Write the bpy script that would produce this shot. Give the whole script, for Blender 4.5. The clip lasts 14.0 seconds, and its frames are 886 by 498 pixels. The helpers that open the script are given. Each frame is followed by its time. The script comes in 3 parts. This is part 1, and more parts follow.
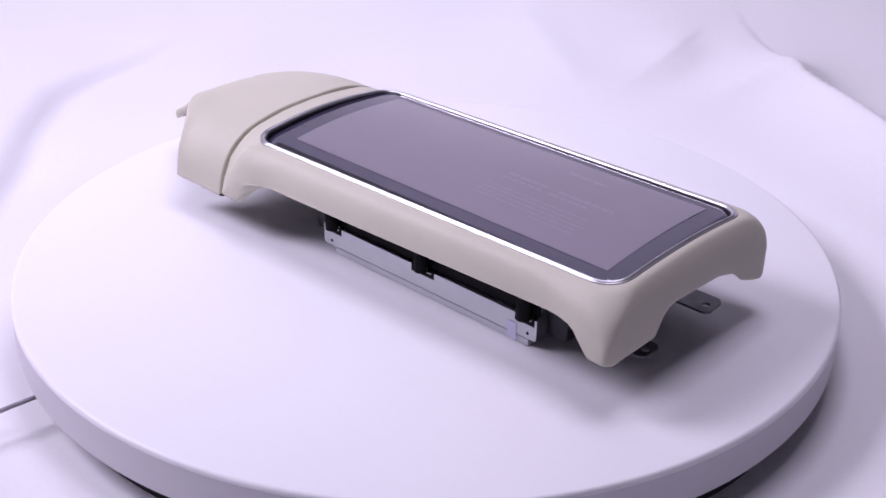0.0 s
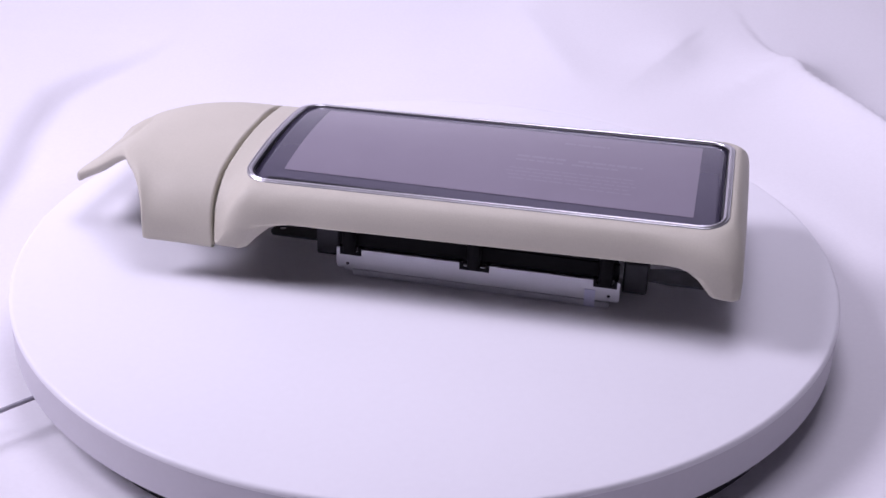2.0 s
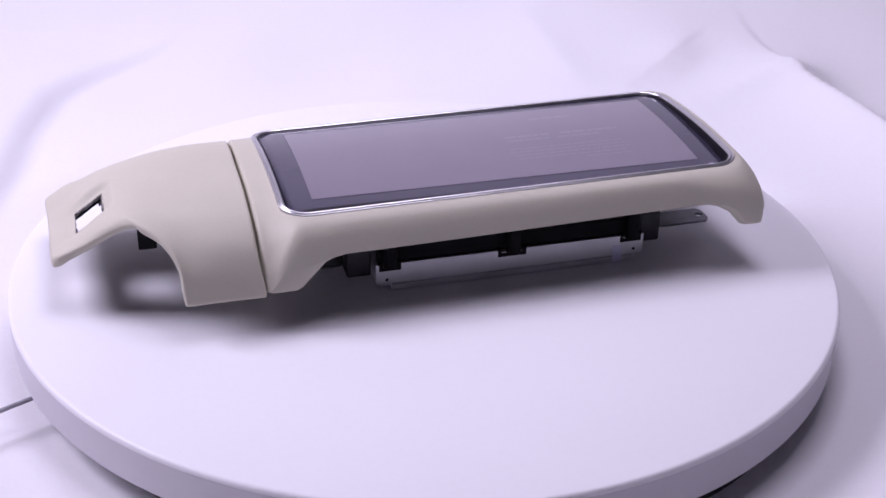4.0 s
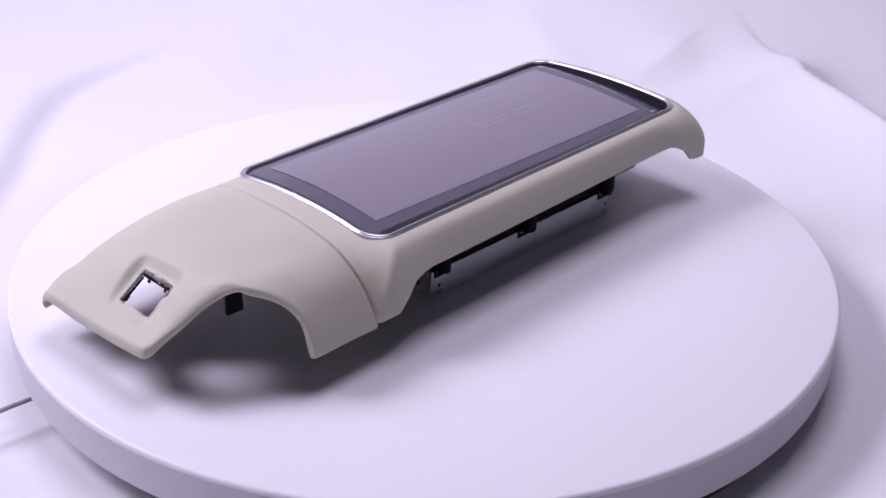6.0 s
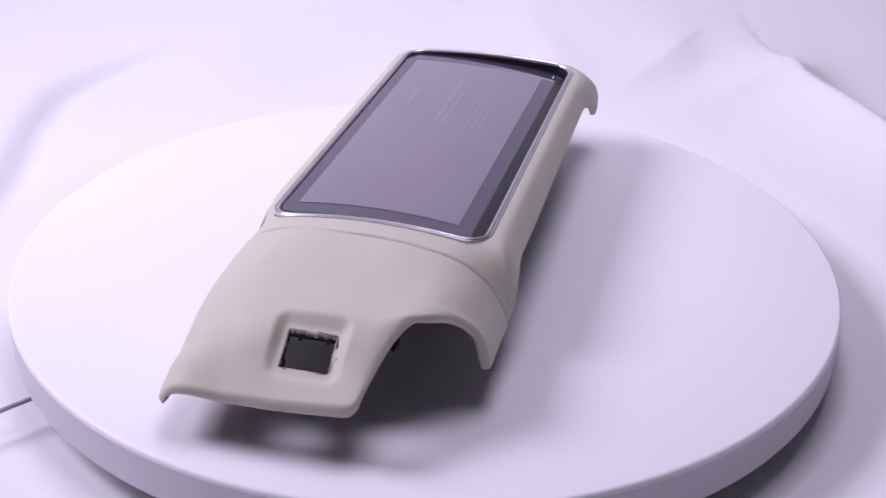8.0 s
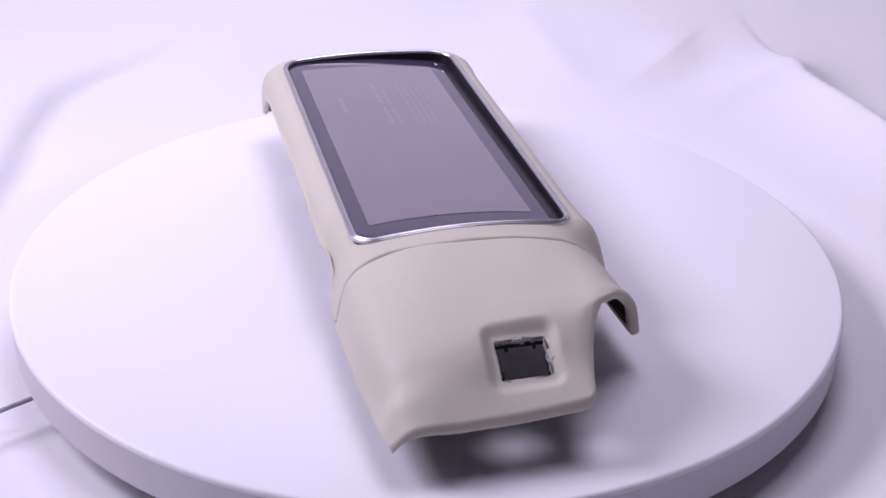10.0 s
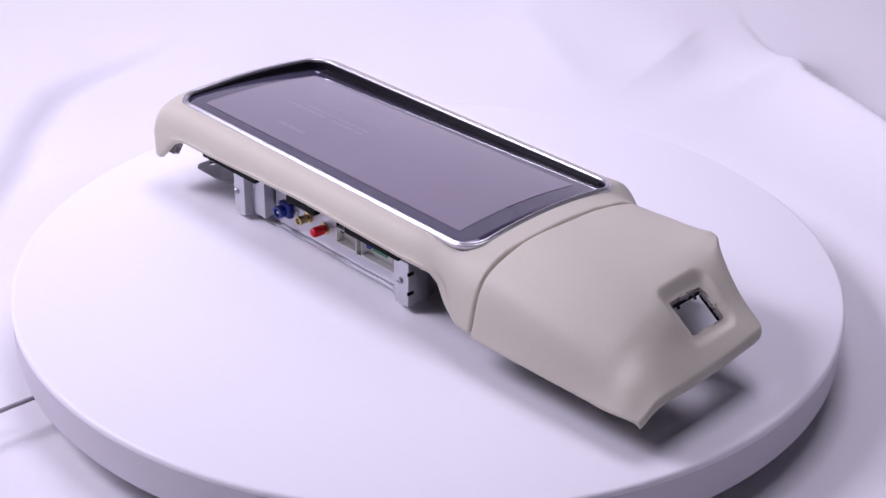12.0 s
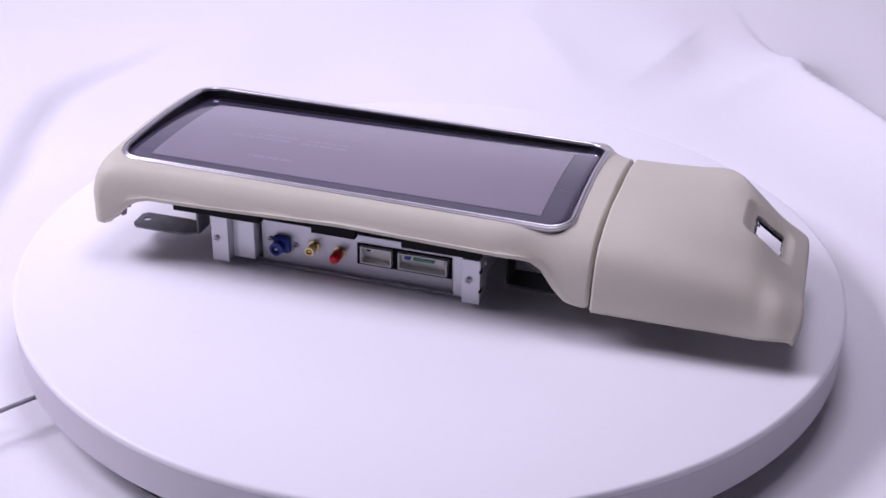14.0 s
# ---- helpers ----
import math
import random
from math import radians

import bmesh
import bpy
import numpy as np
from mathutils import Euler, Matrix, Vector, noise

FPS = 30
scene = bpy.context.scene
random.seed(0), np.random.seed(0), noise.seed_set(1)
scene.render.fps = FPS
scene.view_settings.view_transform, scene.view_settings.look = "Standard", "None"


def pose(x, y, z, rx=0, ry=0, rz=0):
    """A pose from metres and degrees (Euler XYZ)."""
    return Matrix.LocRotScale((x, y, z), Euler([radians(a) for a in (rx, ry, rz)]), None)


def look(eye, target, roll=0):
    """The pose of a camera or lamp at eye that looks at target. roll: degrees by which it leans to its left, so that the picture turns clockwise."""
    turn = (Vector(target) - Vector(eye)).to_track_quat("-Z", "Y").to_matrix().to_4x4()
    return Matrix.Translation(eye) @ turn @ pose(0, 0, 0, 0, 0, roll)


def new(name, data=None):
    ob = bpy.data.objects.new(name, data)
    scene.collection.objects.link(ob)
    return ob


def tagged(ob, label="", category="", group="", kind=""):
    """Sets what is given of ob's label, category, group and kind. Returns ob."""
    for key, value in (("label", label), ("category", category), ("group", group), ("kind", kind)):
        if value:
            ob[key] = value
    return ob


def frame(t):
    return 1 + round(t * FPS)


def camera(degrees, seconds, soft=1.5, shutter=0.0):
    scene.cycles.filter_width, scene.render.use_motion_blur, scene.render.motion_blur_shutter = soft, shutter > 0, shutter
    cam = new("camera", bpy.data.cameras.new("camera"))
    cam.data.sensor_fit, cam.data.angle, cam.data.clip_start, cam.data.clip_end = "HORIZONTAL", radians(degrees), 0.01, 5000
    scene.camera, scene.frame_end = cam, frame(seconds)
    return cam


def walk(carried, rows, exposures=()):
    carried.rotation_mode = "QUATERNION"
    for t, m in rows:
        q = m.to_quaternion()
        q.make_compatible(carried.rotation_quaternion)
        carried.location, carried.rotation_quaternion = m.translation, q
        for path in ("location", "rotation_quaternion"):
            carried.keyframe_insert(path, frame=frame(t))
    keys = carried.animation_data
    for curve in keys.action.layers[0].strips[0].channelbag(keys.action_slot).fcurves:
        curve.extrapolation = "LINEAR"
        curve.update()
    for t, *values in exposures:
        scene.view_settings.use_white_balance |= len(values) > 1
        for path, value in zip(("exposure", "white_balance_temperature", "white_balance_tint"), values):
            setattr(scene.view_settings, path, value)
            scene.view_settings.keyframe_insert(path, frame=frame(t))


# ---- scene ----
cam = camera(37.93, 14.0, soft=1.6)
EYE = Vector((0.0, -0.8515, 0.4524))
AIM = Vector((0.00992, 0.88271, -0.46981))
walk(cam, [(0.0, look(EYE, EYE + AIM, 1.284)), (14.0, look(EYE, EYE + AIM, 1.284))], exposures=[(0.0, 0.0), (14.0, 0.0)])

FLOOR_Z = -0.053      # under the turntable; the cloth lies CLOTH_LIFT higher further out
CLOTH_LIFT = 0.010
DISC_R, DISC_T = 0.300, 0.0315


# ---- light ----
world = bpy.data.worlds.new("studio")
scene.world = world
world.use_nodes = True
world.node_tree.nodes["Background"].inputs[0].default_value = (0.87, 0.77, 1.0, 1)
world.node_tree.nodes["Background"].inputs[1].default_value = 0.10


def softbox(name, eye, target, sx, sy, watts, colour, spread=180):
    data = bpy.data.lights.new(name, "AREA")
    data.shape, data.size, data.size_y = "RECTANGLE", sx, sy
    data.energy, data.color = watts, colour
    data.spread = radians(spread)
    ob = new(name, data)
    ob.matrix_world = look(eye, target)
    return ob


softbox("overhead_softbox_lamp", (0.13, 0.06, 1.60), (0.08, 0.10, 0.0), 0.7, 0.7, 12.0, (0.834, 0.768, 1.0))
softbox("side_softbox_lamp", (-1.25, 0.05, 1.24), (0.10, 0.10, 0.0), 0.6, 0.7, 9.6, (0.834, 0.768, 1.0), 105)
# added fill to lift the backdrop, not a known lamp of the set
softbox("backdrop_fill_lamp", (-0.10, 0.62, 1.55), (-0.10, 0.86, 0.15), 0.7, 0.3, 1.1, (0.834, 0.768, 1.0), 90)


# ---- materials ----
def material(name, base, rough=0.5, metal=0.0, spec=0.5, noise_scale=0, noise_amt=0.0, bump_scale=0, bump=0.0, coat=0.0,
             fine_scale=0, rough_amt=0.0, bump_dist=0.0004):
    m = bpy.data.materials.new(name)
    m.use_nodes = True
    nt = m.node_tree
    b = nt.nodes["Principled BSDF"]
    b.inputs["Base Color"].default_value = (*base, 1)
    b.inputs["Roughness"].default_value = rough
    b.inputs["Metallic"].default_value = metal
    b.inputs["Specular IOR Level"].default_value = spec
    b.inputs["Coat Weight"].default_value = coat
    b.inputs["Coat Roughness"].default_value = 0.04
    tc = nt.nodes.new("ShaderNodeTexCoord")

    def noise_node(scale, detail=4.0):
        n = nt.nodes.new("ShaderNodeTexNoise")
        n.inputs["Scale"].default_value = scale
        n.inputs["Detail"].default_value = detail
        nt.links.new(tc.outputs["Object"], n.inputs["Vector"])
        return n

    if noise_scale:
        n = noise_node(noise_scale)
        src = n.outputs["Fac"]
        if fine_scale:
            n2 = noise_node(fine_scale, 2.0)
            mixf = nt.nodes.new("ShaderNodeMath")
            mixf.operation = "ADD"
            half = nt.nodes.new("ShaderNodeMath")
            half.operation = "MULTIPLY"
            half.inputs[1].default_value = 0.5
            nt.links.new(n.outputs["Fac"], mixf.inputs[0])
            nt.links.new(n2.outputs["Fac"], mixf.inputs[1])
            nt.links.new(mixf.outputs[0], half.inputs[0])
            src = half.outputs[0]
        ramp = nt.nodes.new("ShaderNodeValToRGB")
        ramp.color_ramp.elements[0].position = 0.3
        ramp.color_ramp.elements[1].position = 0.7
        ramp.color_ramp.elements[0].color = (*[c * (1 - noise_amt) for c in base], 1)
        ramp.color_ramp.elements[1].color = (*[min(1, c * (1 + noise_amt)) for c in base], 1)
        nt.links.new(src, ramp.inputs[0])
        nt.links.new(ramp.outputs[0], b.inputs["Base Color"])
        if rough_amt:
            rr = nt.nodes.new("ShaderNodeMapRange")
            rr.inputs[3].default_value = max(0.02, rough - rough_amt)
            rr.inputs[4].default_value = min(1, rough + rough_amt)
            nt.links.new(src, rr.inputs[0])
            nt.links.new(rr.outputs[0], b.inputs["Roughness"])
    if bump_scale:
        n = noise_node(bump_scale, 3.0)
        bp = nt.nodes.new("ShaderNodeBump")
        bp.inputs["Strength"].default_value = bump
        bp.inputs["Distance"].default_value = bump_dist
        nt.links.new(n.outputs["Fac"], bp.inputs["Height"])
        nt.links.new(bp.outputs[0], b.inputs["Normal"])
    return m


def leather_material():
    m = material("cream_leather", (0.555, 0.525, 0.435), 0.55, spec=0.35, noise_scale=25, noise_amt=0.035, fine_scale=600)
    nt = m.node_tree
    b = nt.nodes["Principled BSDF"]
    tc = nt.nodes.new("ShaderNodeTexCoord")
    v = nt.nodes.new("ShaderNodeTexVoronoi")
    v.inputs["Scale"].default_value = 950
    n = nt.nodes.new("ShaderNodeTexNoise")
    n.inputs["Scale"].default_value = 60
    add = nt.nodes.new("ShaderNodeMath")
    add.operation = "ADD"
    bp = nt.nodes.new("ShaderNodeBump")
    bp.inputs["Strength"].default_value = 0.12
    bp.inputs["Distance"].default_value = 0.0004
    nt.links.new(tc.outputs["Object"], v.inputs["Vector"])
    nt.links.new(tc.outputs["Object"], n.inputs["Vector"])
    nt.links.new(v.outputs["Distance"], add.inputs[0])
    nt.links.new(n.outputs["Fac"], add.inputs[1])
    nt.links.new(add.outputs[0], bp.inputs["Height"])
    nt.links.new(bp.outputs[0], b.inputs["Normal"])
    return m


CLOTH = material("white_cloth", (0.80, 0.785, 0.81), 0.9, spec=0.1, noise_scale=3, noise_amt=0.02, fine_scale=300, bump_scale=900, bump=0.15)
# grey for unseen walls, chosen to soak up bounce light
BOUNCE_CUT = material("bounce_cut_grey", (0.16, 0.155, 0.17), 0.9, spec=0.1, noise_scale=2, noise_amt=0.05)
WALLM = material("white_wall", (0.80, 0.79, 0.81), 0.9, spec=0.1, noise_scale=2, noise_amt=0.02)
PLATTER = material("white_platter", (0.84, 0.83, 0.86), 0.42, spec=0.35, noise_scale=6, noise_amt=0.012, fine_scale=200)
# platter white toned down: the rim's shade is put into this colour
EDGE_SHADE = material("platter_edge_shade", (0.64, 0.62, 0.66), 0.6, spec=0.3, noise_scale=8, noise_amt=0.02, fine_scale=250)
BASEM = material("black_base", (0.012, 0.012, 0.014), 0.6, noise_scale=30, noise_amt=0.2)
LEATHER = leather_material()
CHROME = material("satin_chrome", (0.66, 0.65, 0.67), 0.32, 1.0, noise_scale=30, noise_amt=0.02)
INNER = material("black_plastic", (0.005, 0.005, 0.006), 0.7, spec=0.15, noise_scale=120, noise_amt=0.2, bump_scale=1500, bump=0.1)
LIP = material("gloss_black_plastic", (0.010, 0.009, 0.013), 0.30, spec=0.4, noise_scale=60, noise_amt=0.2)
GLASS = material("screen_glass", (0.060, 0.053, 0.086), 0.06, spec=0.75, coat=0.3, noise_scale=9, noise_amt=0.08)
DISPLAY = material("display_panel", (0.205, 0.178, 0.228), 0.16, spec=0.6, coat=0.5, noise_scale=7, noise_amt=0.05)
PRINT = material("display_print", (0.228, 0.200, 0.252), 0.16, spec=0.6, coat=0.4)
STEEL = material("zinc_steel", (0.60, 0.60, 0.63), 0.42, 0.75, noise_scale=60, noise_amt=0.06, fine_scale=900, rough_amt=0.1)
# far darker version of dark_steel, for the side brackets and inner ears
BLACKSTEEL = material("very_dark_steel", (0.030, 0.029, 0.034), 0.45, 0.4, noise_scale=90, noise_amt=0.2)
DARKSTEEL = material("dark_steel", (0.16, 0.16, 0.175), 0.4, 0.7, noise_scale=90, noise_amt=0.2)
BLUE = material("blue_plastic", (0.015, 0.035, 0.26), 0.35, noise_scale=200, noise_amt=0.1)
RED = material("red_rubber", (0.72, 0.012, 0.025), 0.3, noise_scale=200, noise_amt=0.08)
GOLD = material("gold_plate", (0.62, 0.50, 0.24), 0.25, 1.0, noise_scale=300, noise_amt=0.08)
IVORY = material("ivory_plastic", (0.78, 0.77, 0.72), 0.5, noise_scale=150, noise_amt=0.04)
GREEN = material("green_board", (0.05, 0.25, 0.14), 0.5, noise_scale=300, noise_amt=0.2)
TAPE = material("clear_tape", (0.62, 0.62, 0.78), 0.25, spec=0.6, noise_scale=100, noise_amt=0.05)
RAWEDGE = material("raw_foam_edge", (0.28, 0.26, 0.26), 0.9, noise_scale=700, noise_amt=0.6, bump_scale=800, bump=0.8)
CABLE = material("grey_cable", (0.30, 0.29, 0.33), 0.5, noise_scale=100, noise_amt=0.1)


# ---- mesh helpers ----
def mesh_of(name, verts, faces, mat, smooth=True):
    me = bpy.data.meshes.new(name)
    me.from_pydata([tuple(map(float, v)) for v in verts], [], faces)
    bm = bmesh.new()
    bm.from_mesh(me)
    bmesh.ops.recalc_face_normals(bm, faces=bm.faces)
    bm.to_mesh(me)
    bm.free()
    me.materials.append(mat)
    for f in me.polygons:
        f.use_smooth = smooth
    return me


def part(name, bm, mat, parent=None, label="", smooth=False):
    me = bpy.data.meshes.new(name)
    bmesh.ops.recalc_face_normals(bm, faces=bm.faces)
    bm.to_mesh(me)
    bm.free()
    me.materials.append(mat)
    for f in me.polygons:
        f.use_smooth = smooth
    ob = new(name, me)
    ob.parent = parent
    return tagged(ob, label)


def part_mesh(name, me, parent=None, label=""):
    ob = new(name, me)
    ob.parent = parent
    return tagged(ob, label)


def sharpen(ob, angle=35):
    me = ob.data
    for f in me.polygons:
        f.use_smooth = True
    me.set_sharp_from_angle(angle=radians(angle))
    return ob


def box(x0, x1, y0, y1, z0, z1, bevel=0.0004, seg=2, bm=None):
    bm = bm or bmesh.new()
    r = bmesh.ops.create_cube(bm, size=1.0)
    for v in r["verts"]:
        v.co = Vector(((x0 + x1) / 2 + v.co.x * (x1 - x0), (y0 + y1) / 2 + v.co.y * (y1 - y0), (z0 + z1) / 2 + v.co.z * (z1 - z0)))
    if bevel:
        edges = list({e for v in r["verts"] for e in v.link_edges})
        bmesh.ops.bevel(bm, geom=edges, offset=bevel, segments=seg, profile=0.5, affect="EDGES")
    return bm


def lathe(profile, axis, centre, n=24, bm=None, cap=True):
    """A turned solid: profile of (radius, along) about an axis 'x', 'y' or 'z' through centre."""
    bm = bm or bmesh.new()
    rings = []
    for r, a in profile:
        ring = []
        for k in range(n):
            w = 2 * math.pi * k / n
            c, s = r * math.cos(w), r * math.sin(w)
            o = {"z": (c, s, a), "y": (c, a, s), "x": (a, c, s)}[axis]
            ring.append(bm.verts.new(Vector(centre) + Vector(o)))
        rings.append(ring)
    for a, b in zip(rings, rings[1:]):
        for k in range(n):
            bm.faces.new((a[k], a[(k + 1) % n], b[(k + 1) % n], b[k]))
    if cap:
        bm.faces.new(rings[0])
        bm.faces.new(rings[-1])
    return bm


def smooth_line(points, count, knots=None, at=None):
    """A smooth curve through points (n x 3), evenly spread by length."""
    pts = np.asarray(points, float)
    d = np.maximum(np.linalg.norm(np.diff(pts, axis=0), axis=1), 1e-6)
    if knots is not None:
        d = np.diff(knots)
    s = np.concatenate([[0], np.cumsum(d)])
    slope = np.diff(pts, axis=0) / d[:, None]
    tang = np.empty_like(pts)
    tang[0], tang[-1] = slope[0], slope[-1]
    for i in range(1, len(pts) - 1):
        tang[i] = (slope[i - 1] * d[i] + slope[i] * d[i - 1]) / (d[i] + d[i - 1])
    out = []
    for q in (np.linspace(0, s[-1], count) if at is None else at):
        i = min(max(int(np.searchsorted(s, q)) - 1, 0), len(pts) - 2)
        h = d[i]
        u = (q - s[i]) / h
        out.append((2 * u**3 - 3 * u**2 + 1) * pts[i] + (u**3 - 2 * u**2 + u) * h * tang[i]
                   + (3 * u**2 - 2 * u**3) * pts[i + 1] + (u**3 - u**2) * h * tang[i + 1])
    return np.array(out)


def rounded_loop(x0, x1, y0, y1, r, n_x=40, n_y=24, n_c=10, r_low=None, r_front=None):
    """A rounded rectangle, counter-clockwise from the front left corner's end; always the same count of points."""
    pts = []
    q = r if r_low is None else r_low
    f = r if r_front is None else r_front

    def run(a, b, n):
        for k in range(n):
            pts.append((a[0] + (b[0] - a[0]) * k / n, a[1] + (b[1] - a[1]) * k / n))

    def arc(cx, cy, a0, rad):
        for k in range(n_c):
            w = radians(a0 + 90 * k / n_c)
            pts.append((cx + rad * math.cos(w), cy + rad * math.sin(w)))

    run((x0 + q, y0), (x1 - f, y0), n_x)
    arc(x1 - f, y0 + f, -90, f)
    run((x1, y0 + f), (x1, y1 - r), n_y)
    arc(x1 - r, y1 - r, 0, r)
    run((x1 - r, y1), (x0 + q, y1), n_x)
    arc(x0 + q, y1 - q, 90, q)
    run((x0, y1 - q), (x0, y0 + q), n_y)
    arc(x0 + q, y0 + q, 180, q)
    return np.array(pts)


def rings_mesh(name, rings, mat, closed=False, smooth=True):
    """Skins a list of equal closed rings of points."""
    n = len(rings[0])
    verts = [tuple(v) for r in rings for v in r]
    faces = []
    m = len(rings)
    for a in range(m if closed else m - 1):
        b = (a + 1) % m
        for k in range(n):
            faces.append((a * n + k, a * n + (k + 1) % n, b * n + (k + 1) % n, b * n + k))
    return mesh_of(name, verts, faces, mat, smooth)


def ramp(v, table):
    return float(np.interp(v, [a for a, _ in table], [b for _, b in table]))


# ---- setting: cloth sweep, unseen walls and ceiling added to close it ----
def seg_dist(px, py, a, b):
    ax, ay = a
    bx, by = b
    t = max(0, min(1, ((px - ax) * (bx - ax) + (py - ay) * (by - ay)) / ((bx - ax) ** 2 + (by - ay) ** 2)))
    return math.hypot(px - ax - t * (bx - ax), py - ay - t * (by - ay)), t


# fold crests of the cloth: points with heights, width towards the table and away from it, roundness
FOLDS = (
    (smooth_line([(0.352, 0.580, 0.0), (0.366, 0.535, 0.004), (0.378, 0.498, 0.019), (0.388, 0.460, 0.040), (0.399, 0.410, 0.046), (0.410, 0.366, 0.049), (0.430, 0.285, 0.048), (0.52, 0.05, 0.03), (0.7, -0.3, 0.0)], 28), 0.050, 0.028, 0.00015),
    (smooth_line([(0.388, 0.460, 0.040), (0.348, 0.442, 0.028), (0.296, 0.414, 0.011), (0.23, 0.37, 0.0)], 12), 0.038, 0.038, 0.0002),
    (smooth_line([(0.284, 0.550, 0.0), (0.276, 0.522, 0.014), (0.232, 0.466, 0.008), (0.18, 0.39, 0.0)], 12), 0.042, 0.030, 0.0002),
)


CREASE = [(-0.4, -0.38), (0.0, -0.368), (0.195, -0.366), (0.29, -0.376), (0.38, -0.372), (0.44, -0.350), (0.50, -0.31), (0.60, -0.25), (1.0, -0.2)]


def cloth_height(x, y):
    z = 0.0
    far = max(0.0, min(1.0, (math.hypot(x, y) - 0.36) / 0.12))
    # tented folds at the back and a slope at the side
    if x > 0.05 and y < 0.75:
        total = 0.0
        for line, w_in, w_out, soft_r in FOLDS:
            best = 0.0
            for (ax, ay, h0), (bx, by, h1) in zip(line, line[1:]):
                d, t = seg_dist(x, y, (ax, ay), (bx, by))
                outside = (bx - ax) * (y - ay) - (by - ay) * (x - ax) > 0
                w = w_out if outside else w_in
                best = max(best, (h0 + (h1 - h0) * t) * math.exp(-math.sqrt(d * d + soft_r) / w))
            total += best ** 4
        z += total ** 0.25
    d, t = seg_dist(x, y, (0.104, 0.60), (0.150, 0.46))
    z += 0.006 * math.exp(-math.sqrt(d * d + 0.00004) / 0.03)
    # crease and slope beside the table
    if x < -0.2:
        edge = ramp(y, CREASE)
        side = max(0.0, edge - x)
        fade = min(max((0.55 - y) / 0.19, 0.0), 1.0)
        step = min(side / 0.026, 1.0)
        z += (0.011 * step * step * (3 - 2 * step) + 0.16 * side) * fade
    z += far * 0.010 * (noise.noise(Vector((x * 3.1, y * 2.3, 4.0))) + 0.4 * noise.noise(Vector((x * 7.0, y * 6.0, 1.0))))
    return z


def build_backdrop():
    xs = np.concatenate([np.linspace(-1.5, -0.72, 20), np.linspace(-0.7, 0.2, 110), np.linspace(0.205, 0.6, 95), np.linspace(0.61, 0.75, 15), np.linspace(0.78, 1.5, 18)])
    ss = np.concatenate([np.linspace(-1.5, -0.02, 28), np.linspace(0.0, 0.95, 170), np.linspace(0.98, 2.2, 40)])
    nx, ny = len(xs), len(ss)
    verts, faces = [], []
    for s in ss:
        for x in xs:
            r = 0.62
            s0 = 0.40
            if s < s0:
                y, z = s, 0.0
            else:
                a = min((s - s0) / r, math.pi / 2)
                y = s0 + r * math.sin(a)
                z = r * (1 - math.cos(a)) + max(0.0, s - s0 - r * math.pi / 2)
            lift = min(max((math.hypot(x, s) - 0.305) / 0.09, 0.0), 1.0)
            verts.append((x, y, FLOOR_Z + CLOTH_LIFT * lift * lift * (3 - 2 * lift) + z + cloth_height(x, s)))
    for j in range(ny - 1):
        for i in range(nx - 1):
            a = j * nx + i
            faces.append((a, a + 1, a + nx + 1, a + nx))
    ob = part_mesh("backdrop", mesh_of("backdrop", verts, faces, CLOTH))
    sol = ob.modifiers.new("thickness", "SOLIDIFY")
    sol.thickness, sol.offset = 0.002, -1
    tagged(ob, "white fabric photo backdrop sweeping up behind, softly creased", "backdrop", kind="structure")


def build_room():
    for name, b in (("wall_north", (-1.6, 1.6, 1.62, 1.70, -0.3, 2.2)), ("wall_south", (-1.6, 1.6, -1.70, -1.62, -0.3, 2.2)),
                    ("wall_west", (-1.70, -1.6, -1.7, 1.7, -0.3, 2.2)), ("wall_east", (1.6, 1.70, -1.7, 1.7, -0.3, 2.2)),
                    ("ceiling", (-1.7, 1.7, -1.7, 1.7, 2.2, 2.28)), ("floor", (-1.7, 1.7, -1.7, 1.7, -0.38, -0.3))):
        # none of these is in view; south, east and ceiling are grey to cut bounce
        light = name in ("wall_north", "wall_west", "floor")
        tagged(part(name, box(*b, bevel=0), WALLM if light else BOUNCE_CUT), ("unseen plain white painted studio " if light else "unseen dark grey bounce-cutting studio ") + name.split("_")[0], name.split("_")[0], kind="structure")


